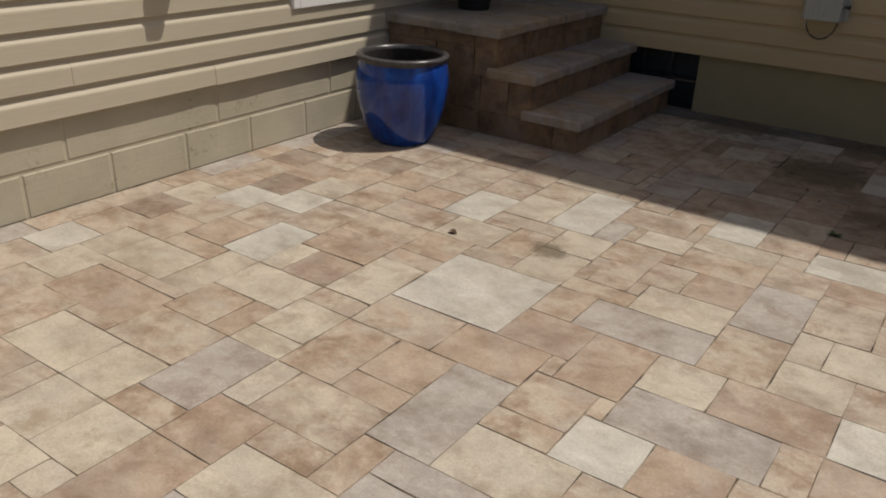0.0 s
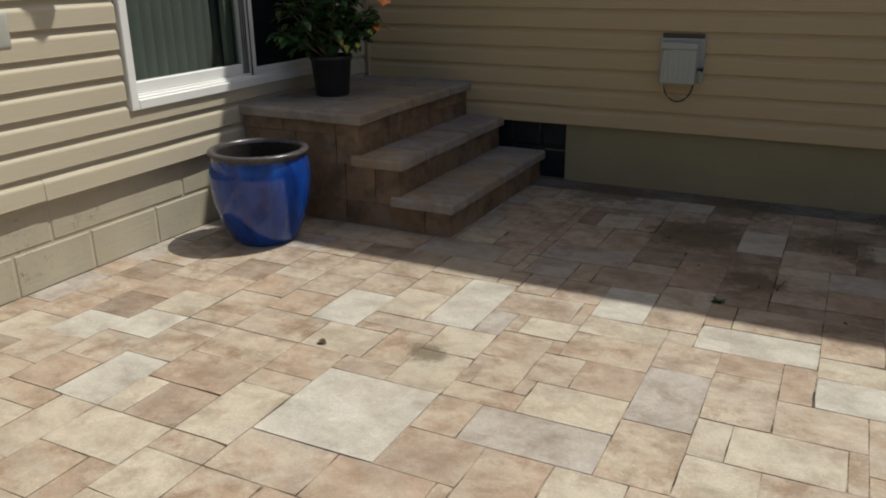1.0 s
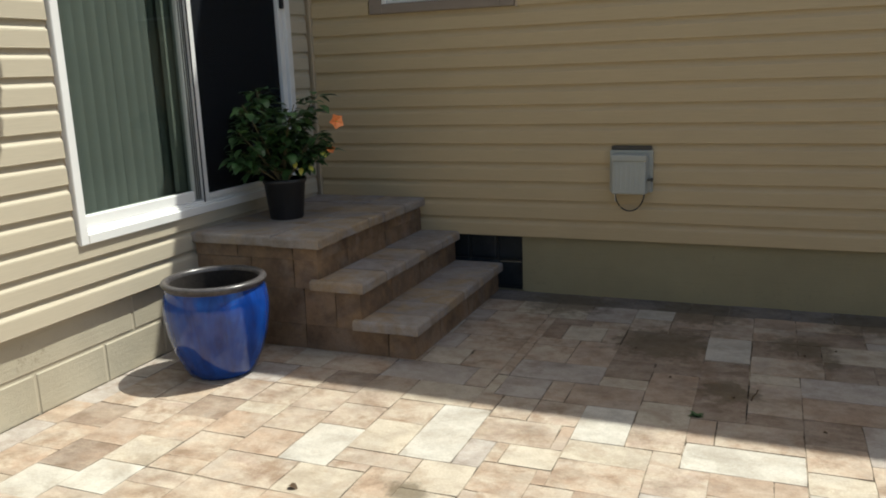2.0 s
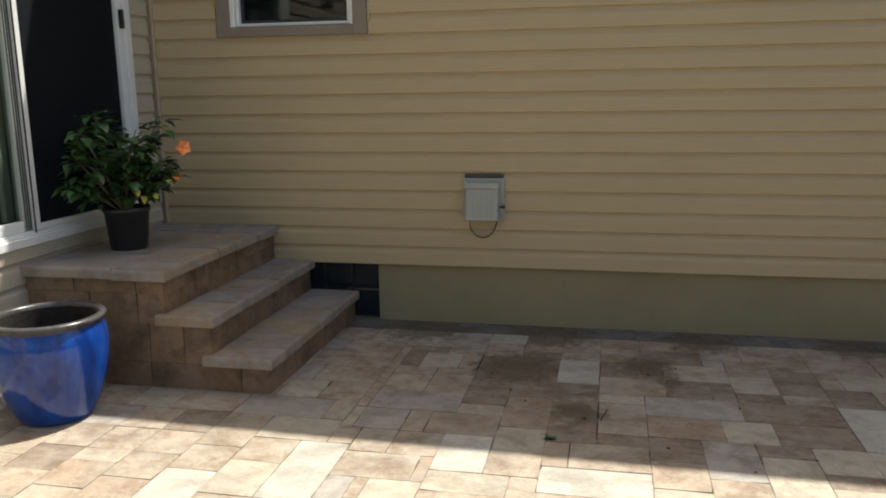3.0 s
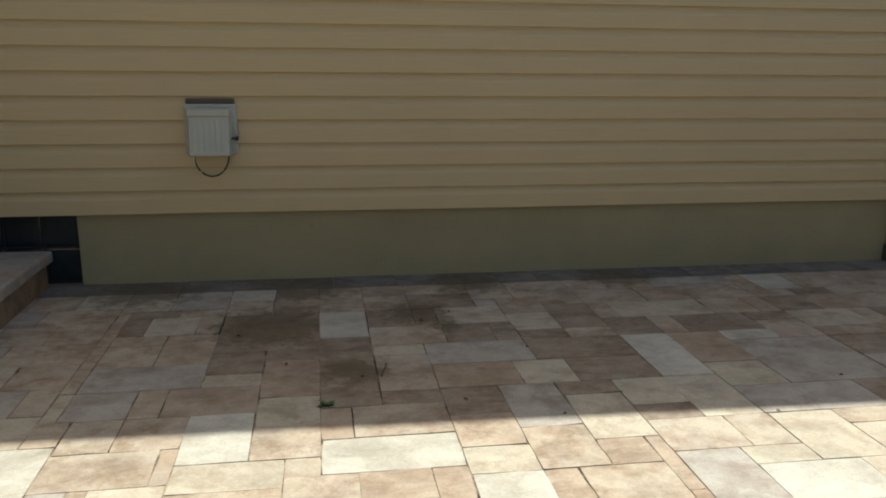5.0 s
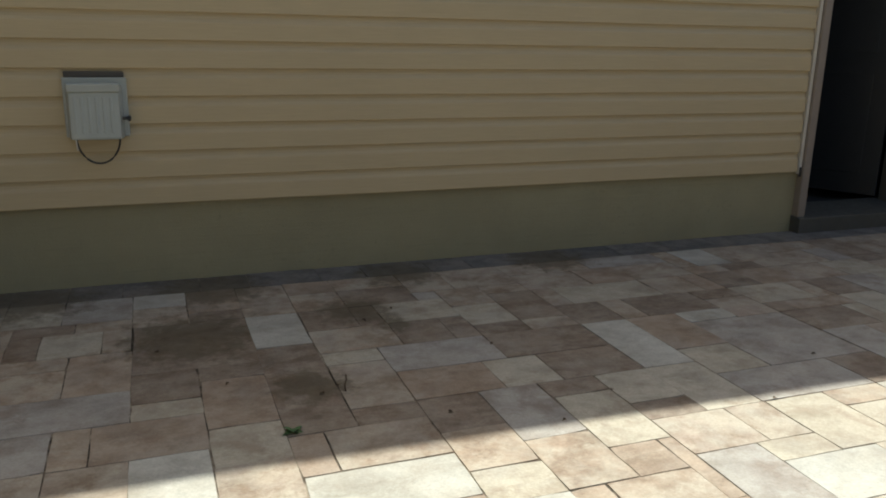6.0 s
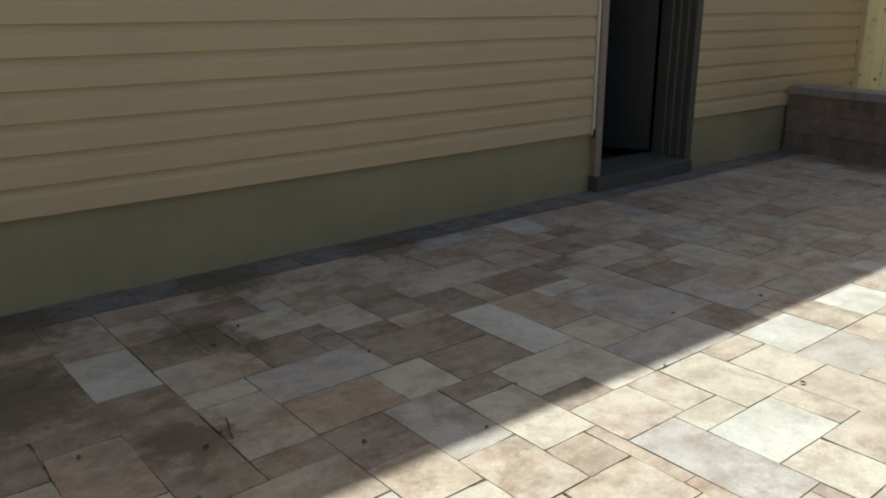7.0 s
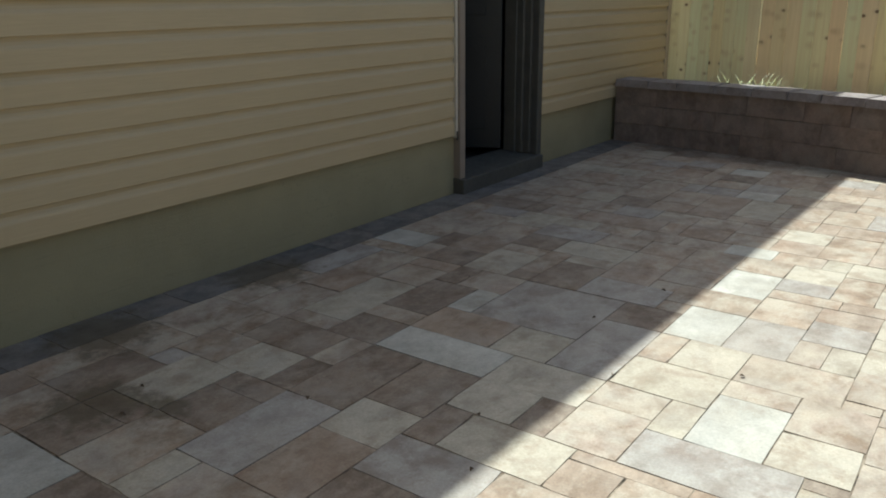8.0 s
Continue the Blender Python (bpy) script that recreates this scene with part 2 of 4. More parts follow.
M_GLASS = mat_glass("green_glass", (0.61, 0.66, 0.635))
M_GLASS_DARK = mat_glass("window_glass", (0.75, 0.80, 0.80))
M_LAMPGLASS = mat_glass("lamp_glass", (0.55, 0.55, 0.53))


def mat_screen():
    """Insect screen: a fine dark weave, half open."""
    k = Mat("insect_screen", 0.7)
    k.colour((0.010, 0.0125, 0.017))
    k.b.inputs["Specular IOR Level"].default_value = 0.12
    mixed, clear = k.t.nodes.new("ShaderNodeMixShader"), k.t.nodes.new("ShaderNodeBsdfTransparent")
    mixed.inputs[0].default_value = 0.82
    k.link(clear.outputs[0], mixed.inputs[1]).link(k.b.outputs[0], mixed.inputs[2])
    k.link(mixed.outputs[0], k.t.nodes["Material Output"].inputs["Surface"])
    return k.m


def mat_glaze():
    """Cobalt glaze, thinner and lighter where it ran."""
    k = Mat("cobalt_glaze", 0.13)
    p = k.place()
    run = k.noise(k.scaled(p, (7, 7, 1.5)), 2.0, 5, 0.6, 0.5)
    c = k.ramp(run, [(0.3, (0.003, 0.022, 0.15)), (0.55, (0.005, 0.05, 0.29)), (0.8, (0.010, 0.10, 0.46))])
    speck = k.noise(p, 70, 3)
    k.colour(k.mix(k.ramp(speck, [(0.62, (0, 0, 0)), (0.75, (0.35, 0.35, 0.35))]), c, (0.004, 0.01, 0.05)))
    k.b.inputs["Coat Weight"].default_value = 0.3
    k.b.inputs["Coat Roughness"].default_value = 0.06
    k.roughness(k.ramp(k.noise(p, 14, 4), [(0.3, (0.07,) * 3), (0.7, (0.17,) * 3)]))
    k.bump(k.noise(p, 12, 3), 0.15, 0.006)
    return k.m


def mat_fence():
    """Fresh pressure-treated pine: yellow and green boards with grain and knots."""
    k = Mat("treated_pine", 0.75)
    rnd = k.node("ShaderNodeObjectInfo").outputs["Random"]
    p = k.place(True, rnd)
    grain = k.noise(k.scaled(p, (20, 20, 0.7)), 1.6, 5, 0.6, 0.6)
    base = k.ramp(rnd, [(0.0, (0.86, 0.74, 0.44)), (0.3, (0.86, 0.79, 0.51)), (0.55, (0.76, 0.80, 0.54)), (0.75, (0.86, 0.66, 0.43)), (1.0, (0.84, 0.78, 0.54))])
    c = k.mix(k.ramp(grain, [(0.35, (0, 0, 0)), (0.72, (0.55, 0.55, 0.55))]), base, (0.66, 0.53, 0.30))
    axes, swap = k.node("ShaderNodeSeparateXYZ"), k.node("ShaderNodeCombineXYZ")
    k.link(k.scaled(p, (1.5, 1.0, 0.8)), axes.inputs[0]).link(axes.outputs["X"], swap.inputs["X"]).link(axes.outputs["Z"], swap.inputs["Y"])
    for size, core, colour in ((4.4, 0.045, (0.10, 0.05, 0.025)), (6.0, 0.045, (0.14, 0.08, 0.04))):
        v = k.node("ShaderNodeTexVoronoi", Scale=size)
        v.voronoi_dimensions = "2D"
        k.link(swap.outputs[0], v.inputs["Vector"])
        halo = k.ramp(v.outputs["Distance"], [(core, (0.3, 0.3, 0.3)), (core * 3.5, (0, 0, 0))])
        c = k.mix(halo, c, (0.50, 0.33, 0.17))
        some = k.ramp(k.noise(swap.outputs[0], 2.6, 2), [(0.53, (0, 0, 0)), (0.60, (1, 1, 1))])
        c = k.mix(k.math("MULTIPLY", some, k.ramp(v.outputs["Distance"], [(core, (0.9, 0.9, 0.9)), (core * 1.7, (0, 0, 0))])), c, colour)
    k.colour(c)
    k.bump(grain, 0.2, 0.003)
    return k.m


def mat_leaf(name, colour, vary=0.45):
    k = Mat(name, 0.42)
    rnd = k.node("ShaderNodeNewGeometry").outputs["Random Per Island"]
    k.colour(k.ramp(rnd, [(0.0, tuple(v * (1 - vary) for v in colour)), (1.0, tuple(v * (1 + vary) for v in colour))]))
    k.b.inputs["Subsurface Weight"].default_value = 0.0
    k.bump(k.noise(k.place(), 60, 3), 0.2, 0.002)
    return k.m


M_SCREEN, M_GLAZE, M_PINE = mat_screen(), mat_glaze(), mat_fence()
M_RIM = mat_plain("brown_pot_rim", (0.06, 0.055, 0.057), 0.3, vary=0.35, scale=20)
M_POTSOIL = mat_plain("dry_potting_soil", (0.022, 0.017, 0.014), 0.95, vary=0.4, scale=40, bump=0.8)
M_LEAF, M_YELLOW = mat_leaf("hibiscus_leaf", (0.045, 0.095, 0.028)), mat_leaf("yellowed_leaf", (0.55, 0.50, 0.08), 0.2)
M_FLOWER = mat_leaf("orange_petal", (0.88, 0.30, 0.10), 0.3)
M_STEM = mat_plain("woody_stem", (0.12, 0.10, 0.05), 0.8)
M_GRASS = mat_leaf("straw_green_grass", (0.56, 0.58, 0.30), 0.35)
M_DRY = mat_plain("dead_leaf", (0.09, 0.055, 0.03), 0.8, vary=0.3, scale=60)
M_STEEL = mat_plain("galvanised_steel", (0.5, 0.5, 0.5), 0.4, 0.8)
M_BLOCKGLASS = mat_plain("smoky_glass_block", (0.03, 0.035, 0.04), 0.12, vary=0.3)

# ---- mesh helpers ----


def mesh_of(name, verts, faces, material=None, smooth=False):
    me = bpy.data.meshes.new(name)
    me.from_pydata(verts, [], faces)
    me.validate()
    if material:
        me.materials.append(material)
    if smooth:
        me.polygons.foreach_set("use_smooth", [True] * len(me.polygons))
    return me


def box_bm(x0, y0, z0, x1, y1, z1, bevel=0.0, segments=1):
    bm = bmesh.new()
    bmesh.ops.create_cube(bm, size=1)
    for v in bm.verts:
        v.co = Vector(((x0 + x1) / 2 + v.co.x * (x1 - x0), (y0 + y1) / 2 + v.co.y * (y1 - y0), (z0 + z1) / 2 + v.co.z * (z1 - z0)))
    if bevel:
        bmesh.ops.bevel(bm, geom=bm.edges[:], offset=bevel, segments=segments, affect="EDGES", profile=0.6)
    return bm


def join(*bms):
    """Pours several bmeshes into the first."""
    first = bms[0]
    for other in bms[1:]:
        me = bpy.data.meshes.new("tmp")
        other.to_mesh(me)
        other.free()
        first.from_mesh(me)
        bpy.data.meshes.remove(me)
    return first


def turned(bm, m):
    bmesh.ops.transform(bm, matrix=m, verts=bm.verts[:])
    return bm


def part(name, bm, material, parent=None, label="", smooth=False):
    me = bpy.data.meshes.new(name)
    bmesh.ops.recalc_face_normals(bm, faces=bm.faces[:])
    bm.to_mesh(me)
    bm.free()
    me.materials.append(material)
    if smooth:
        me.polygons.foreach_set("use_smooth", [True] * len(me.polygons))
    ob = new(name, me)
    if parent:
        ob.parent = parent
    return tagged(ob, label) if label else ob


def block(name, dims, material, parent=None, label="", bevel=0.0, segments=1):
    return part(name, box_bm(*dims, bevel=bevel, segments=segments), material, parent, label)


def piece(name, me, m, parent):
    ob = new(name, me)
    ob.parent = parent
    ob.matrix_basis = m
    return ob


def lathe_bm(profile, n=48):
    """Turns (radius, height) pairs round the z axis."""
    bm = bmesh.new()
    rings = [[bm.verts.new((r * math.cos(2 * math.pi * i / n), r * math.sin(2 * math.pi * i / n), z)) for i in range(n)] for r, z in profile]
    for a, b in zip(rings, rings[1:]):
        for i in range(n):
            bm.faces.new((a[i], a[(i + 1) % n], b[(i + 1) % n], b[i]))
    return bm


def tube_bm(points, radius, n=8):
    bm = bmesh.new()
    rings = []
    for i, p in enumerate(points):
        p = Vector(p)
        ahead = (Vector(points[min(i + 1, len(points) - 1)]) - Vector(points[max(i - 1, 0)])).normalized()
        side = ahead.orthogonal().normalized()
        up = ahead.cross(side)
        r = radius[i] if isinstance(radius, (list, tuple)) else radius
        rings.append([bm.verts.new(p + r * (math.cos(2 * math.pi * k / n) * side + math.sin(2 * math.pi * k / n) * up)) for k in range(n)])
    for a, b in zip(rings, rings[1:]):
        for k in range(n):
            bm.faces.new((a[k], a[(k + 1) % n], b[(k + 1) % n], b[k]))
    bm.faces.new(rings[0][::-1])
    bm.faces.new(rings[-1])
    return bm


def stone_geometry(w, d, h, edge, rng, wobble):
    """Corners and sides of a cast stone whose edges are worn and chipped; its top lies at z = 0, its corner at the origin."""
    around = [(0, 0), (0.3, 0), (0.7, 0), (1, 0), (1, 0.3), (1, 0.7), (1, 1), (0.7, 1), (0.3, 1), (0, 1), (0, 0.7), (0, 0.3)]
    verts = [(u * w, v * d, -h) for u, v in around]
    for u, v in around:
        corner = u in (0, 1) and v in (0, 1)
        a, b = (edge + abs(rng.gauss(0, wobble)) + (wobble if corner else 0) + (rng.uniform(1, 4) * wobble if rng.random() < 0.08 else 0) for _ in range(2))
        x = u * w + (a if u == 0 else -a if u == 1 else rng.uniform(-0.06, 0.06) * w)
        y = v * d + (b if v == 0 else -b if v == 1 else rng.uniform(-0.06, 0.06) * d)
        verts.append((x, y, 0.0))
    n = len(around)
    faces = [tuple(range(n, 2 * n))] + [(i, (i + 1) % n, n + (i + 1) % n, n + i) for i in range(n)]
    return verts, faces


def stone_mesh(name, w, d, h, material, edge=0.003, rng=random, wobble=0.002):
    verts, faces = stone_geometry(w, d, h, edge, rng, wobble)
    return mesh_of(name, verts, faces + [tuple(range(11, -1, -1))], material)


# ---- plan, in metres ----
WEST, NORTH = -3.38, 5.87          # foundation faces of the two walls
LAP = 0.1275                       # exposure of one siding course
SKIRT_N, SKIRT_W = 0.40, 0.42      # where the siding begins
EAVE = 4.62
HOUSE_E = 6.88                     # east corner of the north house
DOOR_X0, DOOR_X1 = 3.130, 4.24      # side door with its frame
WIN_X0, WIN_X1, WIN_Z0, WIN_Z1 = -2.845, -1.795, 1.928, 3.15
PATIO_Y0, SLIDE_Y0, SLIDE_Y1, SLIDE_Z0, SLIDE_Z1 = -3.2, 3.53, 5.58, 0.75, 2.83

# ---- ground ----
ground = block("ground", (-300, -300, -0.6, 300, 300, -0.09), M_GROUND)
tagged(ground, "rough green lawn around the paved patio", "ground", kind="structure")

# ---- walls of the houses ----


def wall_slab(name, boxes, material, label):
    bm = join(*[box_bm(*b) for b in boxes])
    ob = part(name, bm, material)
    return tagged(ob, label, "wall", kind="structure")


N0, N1 = NORTH - 0.012, NORTH + 0.22     # sheathing planes, north wall
WELL_X0, WELL_X1 = -2.62, -1.775
wall_north = wall_slab("wall_north", [
    (WEST - 0.2, N0, SKIRT_N, WIN_X0, N1, EAVE), (WIN_X0, N0, SKIRT_N, WIN_X1, N1, WIN_Z0), (WIN_X0, N0, WIN_Z1, WIN_X1, N1, EAVE),
    (WIN_X1, N0, SKIRT_N, DOOR_X0, N1, EAVE), (DOOR_X0, N0, 2.22, DOOR_X1, N1, EAVE), (DOOR_X1, N0, SKIRT_N, HOUSE_E, N1, EAVE)],
    M_TRIM, "tan vinyl-sided house wall in the shade")
foundation_north = wall_slab("foundation_north", [
    (WEST - 0.2, NORTH, -0.3, WELL_X0, N1, SKIRT_N), (WELL_X1, NORTH, -0.3, DOOR_X0, N1, SKIRT_N), (DOOR_X1, NORTH, -0.3, HOUSE_E - 0.02, N1, SKIRT_N),
    (WELL_X0, NORTH, -0.3, WELL_X1, N1, -0.02)],
    M_PARGE, "olive-tan painted masonry foundation below the siding")
W0, W1 = WEST + 0.016, WEST - 0.22
wall_west = wall_slab("wall_west", [
    (W1, -7, SKIRT_W, W0, SLIDE_Y0, EAVE), (W1, SLIDE_Y0, SKIRT_W, W0, SLIDE_Y1, SLIDE_Z0), (W1, SLIDE_Y0, SLIDE_Z1, W0, SLIDE_Y1, EAVE), (W1, SLIDE_Y1, SKIRT_W, W0, N0, EAVE)],
    M_TRIM, "tan vinyl-sided house wall, lightened to cream for full sun")
foundation_west = wall_slab("foundation_west", [(W1, -7, -0.3, WEST - 0.008, NORTH, SKIRT_W)], M_MORTAR, "cream painted concrete block foundation with raised mortar")

# closing walls and roofs; walls and floor are near-black so that the rooms inside stay dark
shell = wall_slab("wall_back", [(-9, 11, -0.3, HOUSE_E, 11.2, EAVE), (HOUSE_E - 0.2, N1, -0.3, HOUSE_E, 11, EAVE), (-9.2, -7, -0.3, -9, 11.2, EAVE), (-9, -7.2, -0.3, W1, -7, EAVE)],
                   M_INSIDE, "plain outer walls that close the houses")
inner_floor = wall_slab("floor_inside", [(WEST, N1, 0.02, HOUSE_E - 0.2, 11, 0.07), (-9, -7, 0.55, W1, 11, 0.62)], M_INSIDE, "floor inside the houses, near-black to paint the unlit rooms")
tagged(inner_floor, category="floor")


def roof(name, dims, label):
    ob = block(name, dims, M_ROOF)
    return tagged(ob, label, "roof", kind="structure")


roof_north = roof("roof_north", (WEST - 0.3, 5.52, EAVE, HOUSE_E + 0.3, 11.4, EAVE + 0.16), "shingled roof of the house behind")
for v in roof_north.data.vertices:      # the unseen eave is skewed so that its shadow edge falls right on the paving
    if v.co.y < 6:
        v.co.y += 0.19 if v.co.x < 0 else -0.11
roof("roof_west", (-9.3, -7.3, EAVE + 0.001, WEST - 0.31, 11.4, EAVE + 0.16), "shingled roof edge of the sunlit house")


def course_mesh(length, material, seed, bow=0.0016):
    """One course of Dutch-lap siding along x, its outer side towards -y, its butt at z = 0."""
    rng = random.Random(seed)
    profile = [(0.001, 0.001), (0.0175, -0.003), (0.0195, 0.001), (0.019, 0.006), (0.0172, 0.076), (0.0155, 0.083), (0.0085, 0.094), (0.004, 0.106), (0.0015, 0.134), (0.0, 0.134)]
    n = max(2, int(length / 0.22) + 1)
    verts, faces = [], []
    drift = rng.uniform(0, 50)
    for i in range(n):
        x = length * i / (n - 1)
        w = noise.noise((x * 1.7 + drift, drift, 0.0)) * bow
        h = noise.noise((x * 0.8 + drift, 7.0, drift)) * bow * 0.8
        verts += [(x, -(o + (w if 0.004 < o else 0)), z + h) for o, z in profile]
    k = len(profile)
    for i in range(n - 1):
        for j in range(k - 1):
            a = i * k + j
            faces.append((a, a + 1, a + k + 1, a + k))
    faces += [tuple(range(k))[::-1], tuple(range((n - 1) * k, n * k))]
    return mesh_of("siding_course", verts, faces, material)


def clad(wall, spans, material, m, first_z, rows, bow=0.0016, seed=0, first=9.0):
    """Lays siding courses. spans(z): the stretches to be covered at that height."""
    rng = random.Random(seed)
    for r in range(rows):
        z = first_z + r * LAP
        for a, b in spans(z):
            cuts = [a]
            x = a + first
            while x < b - 0.6:
                cuts.append(x)
                x += rng.uniform(2.6, 3.6)
            cuts.append(b)
            for c0, c1 in zip(cuts, cuts[1:]):
                me = course_mesh(c1 - c0 - 0.0015, material, rng.random(), bow * (2.2 if r == 0 else 1))
                piece("siding_course", me, m @ pose(c0, rng.uniform(-0.0012, 0), z), wall)


def north_spans(z):
    top = z + LAP
    marks = [(WEST + 0.05, HOUSE_E - 0.06)]
    holes = []
    if z > WIN_Z0 - 0.06 and z < WIN_Z1:
        holes.append((WIN_X0 - 0.012, WIN_X1 + 0.012))
    if z < 2.22:
        holes.append((DOOR_X0 - 0.038, DOOR_X1 + 0.01))
    for h0, h1 in holes:
        marks = [s for a, b in marks for s in ((a, min(b, h0)), (max(a, h1), b)) if s[1] - s[0] > 0.05]
    return marks


def west_spans(z):
    if z + LAP > SLIDE_Z0 + 0.06 and z < SLIDE_Z1:
        return [(-7, SLIDE_Y0 - 0.012), (SLIDE_Y1 + 0.012, N0 - 0.05)]
    return [(-7, N0 - 0.05)]


ROWS_UP = int((EAVE - 0.45) / LAP)
clad(wall_north, north_spans, M_SIDE, pose(0, N0, 0), SKIRT_N, ROWS_UP, seed=3)
clad(wall_west, west_spans, M_SIDE_SUNLIT, pose(W0, 0, 0, 0, 0, 90), SKIRT_W + 0.005, ROWS_UP, 0.003, seed=5, first=3.4)

# ---- concrete blocks of the west foundation ----


def cmu_mesh(length, height):
    """A block face, its pillowed edge set back from the raised mortar; outer side towards -y."""
    e = 0.007
    v = [(0, 0, 0), (length, 0, 0), (length, 0, height), (0, 0, height), (e, -0.005, e), (length - e, -0.005, e), (length - e, -0.005, height - e), (e, -0.005, height - e)]
    return mesh_of("concrete_block", v, [(4, 5, 6, 7), (0, 1, 5, 4), (1, 2, 6, 5), (2, 3, 7, 6), (3, 0, 4, 7)], M_CMU)


CMU, CMU_LONG, CMU_L = cmu_mesh(0.426, 0.205), cmu_mesh(0.862, 0.205), 0.436
for row, (z, shift) in enumerate(((-0.005, 1.90), (0.214, 2.12))):
    for i in range(-19, 9):
        if row and i % 2 == 0:
            continue
        y = shift + i * CMU_L - row * CMU_L
        piece("concrete_block", (CMU, CMU_LONG)[row], pose(WEST - 0.0085, y, z, 0, 0, 90), foundation_west)


def rail(name, bm, material, label, category="trim"):
    return tagged(part(name, bm, material), label, category, kind="structure")


# inside corner post, window and door channels
rail("trim_corner", join(box_bm(W0, N0 - 0.028, SKIRT_W, W0 + 0.03, N0 - 0.004, EAVE, 0.003), box_bm(W0 + 0.03, N0 - 0.042, SKIRT_W, W0 + 0.048, N0 - 0.004, EAVE, 0.003)),
     M_TRIM, "tan inside corner post between the sided walls")
rail("trim_house_corner", join(box_bm(HOUSE_E - 0.07, N0 - 0.024, SKIRT_N, HOUSE_E + 0.02, N0 - 0.001, EAVE, 0.004), box_bm(HOUSE_E + 0.001, N0 - 0.001, SKIRT_N, HOUSE_E + 0.02, N0 + 0.08, EAVE, 0.003)),
     M_TRIM, "tan outside corner post at the end of the house")

# ---- kitchen window in the north wall ----


def frame_bm(x0, z0, x1, z1, w, y0, y1, bevel=0.004):
    """A rectangular frame in the xz plane, w wide."""
    return join(box_bm(x0, y0, z0, x0 + w, y1, z1, bevel), box_bm(x1 - w, y0, z0, x1, y1, z1, bevel),
                box_bm(x0 + w, y0, z0, x1 - w, y1, z0 + w, bevel), box_bm(x0 + w, y0, z1 - w, x1 - w, y1, z1, bevel))


window_1 = tagged(new("window_1"), "white vinyl window with wide taupe trim in the tan siding", "window", kind="structure")
part("outer_trim", join(box_bm(WIN_X0, N0 - 0.036, WIN_Z0, WIN_X0 + 0.095, N0 + 0.02, WIN_Z1, 0.004), box_bm(WIN_X1 - 0.095, N0 - 0.036, WIN_Z0, WIN_X1, N0 + 0.02, WIN_Z1, 0.004),
                         box_bm(WIN_X0 + 0.095, N0 - 0.036, WIN_Z0, WIN_X1 - 0.095, N0 + 0.02, WIN_Z0 + 0.066, 0.004), box_bm(WIN_X0 + 0.095, N0 - 0.036, WIN_Z1 - 0.095, WIN_X1 - 0.095, N0 + 0.02, WIN_Z1, 0.004)), M_TAUPE, window_1, "taupe window trim")
part("window_frame", frame_bm(WIN_X0 + 0.096, WIN_Z0 + 0.032, WIN_X1 - 0.082, WIN_Z1 - 0.06, 0.034, N0 - 0.030, N0 + 0.08), M_WHITE, window_1, "white vinyl frame")
part("sash", frame_bm(WIN_X0 + 0.131, WIN_Z0 + 0.067, WIN_X1 - 0.117, WIN_Z1 - 0.095, 0.022, N0 - 0.008, N0 + 0.05), M_WHITE, window_1)
part("inner_track", frame_bm(WIN_X0 + 0.155, WIN_Z0 + 0.091, WIN_X1 - 0.141, WIN_Z1 - 0.119, 0.02, N0 + 0.02, N0 + 0.06), M_BLACK, window_1, "dark screen frame")
pane = block("pane", (WIN_X0 + 0.154, N0 + 0.055, WIN_Z0 + 0.09, WIN_X1 - 0.140, N0 + 0.061, WIN_Z1 - 0.118), M_GLASS_DARK, window_1)
pane.visible_shadow = False
part("channel", join(box_bm(WIN_X1 + 0.002, N0 - 0.022, WIN_Z0 - 0.01, WIN_X1 + 0.018, N0 - 0.001, WIN_Z1, 0.002)), M_TRIM, window_1, "tan siding channel")

# ---- glass block window of the basement ----
window_2 = tagged(new("window_2"), "small dark glass-block basement window below the siding", "window", kind="structure")
for i in range(4):
    for j in range(2):
        x = WELL_X0 + 0.012 + i * 0.208
        part("glass_block", box_bm(x, NORTH + 0.10, 0.0 + j * 0.2, x + 0.196, NORTH + 0.18, 0.19 + j * 0.2, 0.012, 2), M_BLOCKGLASS, window_2)
block("mortar_bed", (WELL_X0 + 0.001, NORTH + 0.115, -0.019, WELL_X1 - 0.001, NORTH + 0.17, SKIRT_N - 0.001), M_INSIDE, window_2)

# ---- side door ----
door_2 = tagged(new("door_2"), "open dark grey door in a weathered grey frame", "door", kind="structure")
part("jamb", box_bm(DOOR_X0 - 0.006, NORTH - 0.055, 0.10, DOOR_X0 + 0.055, NORTH + 0.20, 2.21, 0.006), M_TAUPE, door_2, "weathered taupe jamb")
right = join(box_bm(DOOR_X1 - 0.075, NORTH - 0.055, 0.10, DOOR_X1 - 0.004, NORTH + 0.20, 2.21, 0.006),
             box_bm(DOOR_X1 - 0.105, NORTH + 0.0, 0.12, DOOR_X1 - 0.075, NORTH + 0.20, 2.21, 0.004),
             box_bm(DOOR_X1 - 0.135, NORTH + 0.05, 0.12, DOOR_X1 - 0.105, NORTH + 0.20, 2.21, 0.004),
             box_bm(DOOR_X1 - 0.155, NORTH + 0.10, 0.12, DOOR_X1 - 0.135, NORTH + 0.20, 2.21, 0.004))
part("jamb", right, M_GREYFRAME, door_2, "stepped grey jamb")
block("head", (DOOR_X0 + 0.056, NORTH - 0.05, 2.12, DOOR_X1 - 0.076, NORTH + 0.2, 2.215), M_GREYFRAME, door_2, bevel=0.005)
sill = box_bm(DOOR_X0 - 0.012, NORTH - 0.085, -0.01, DOOR_X1 - 0.02, NORTH + 0.24, 0.10, 0.008, 2)
for v in sill.verts:
    if v.co.z > 0.05 and v.co.y > NORTH:
        v.co.z += 0.03
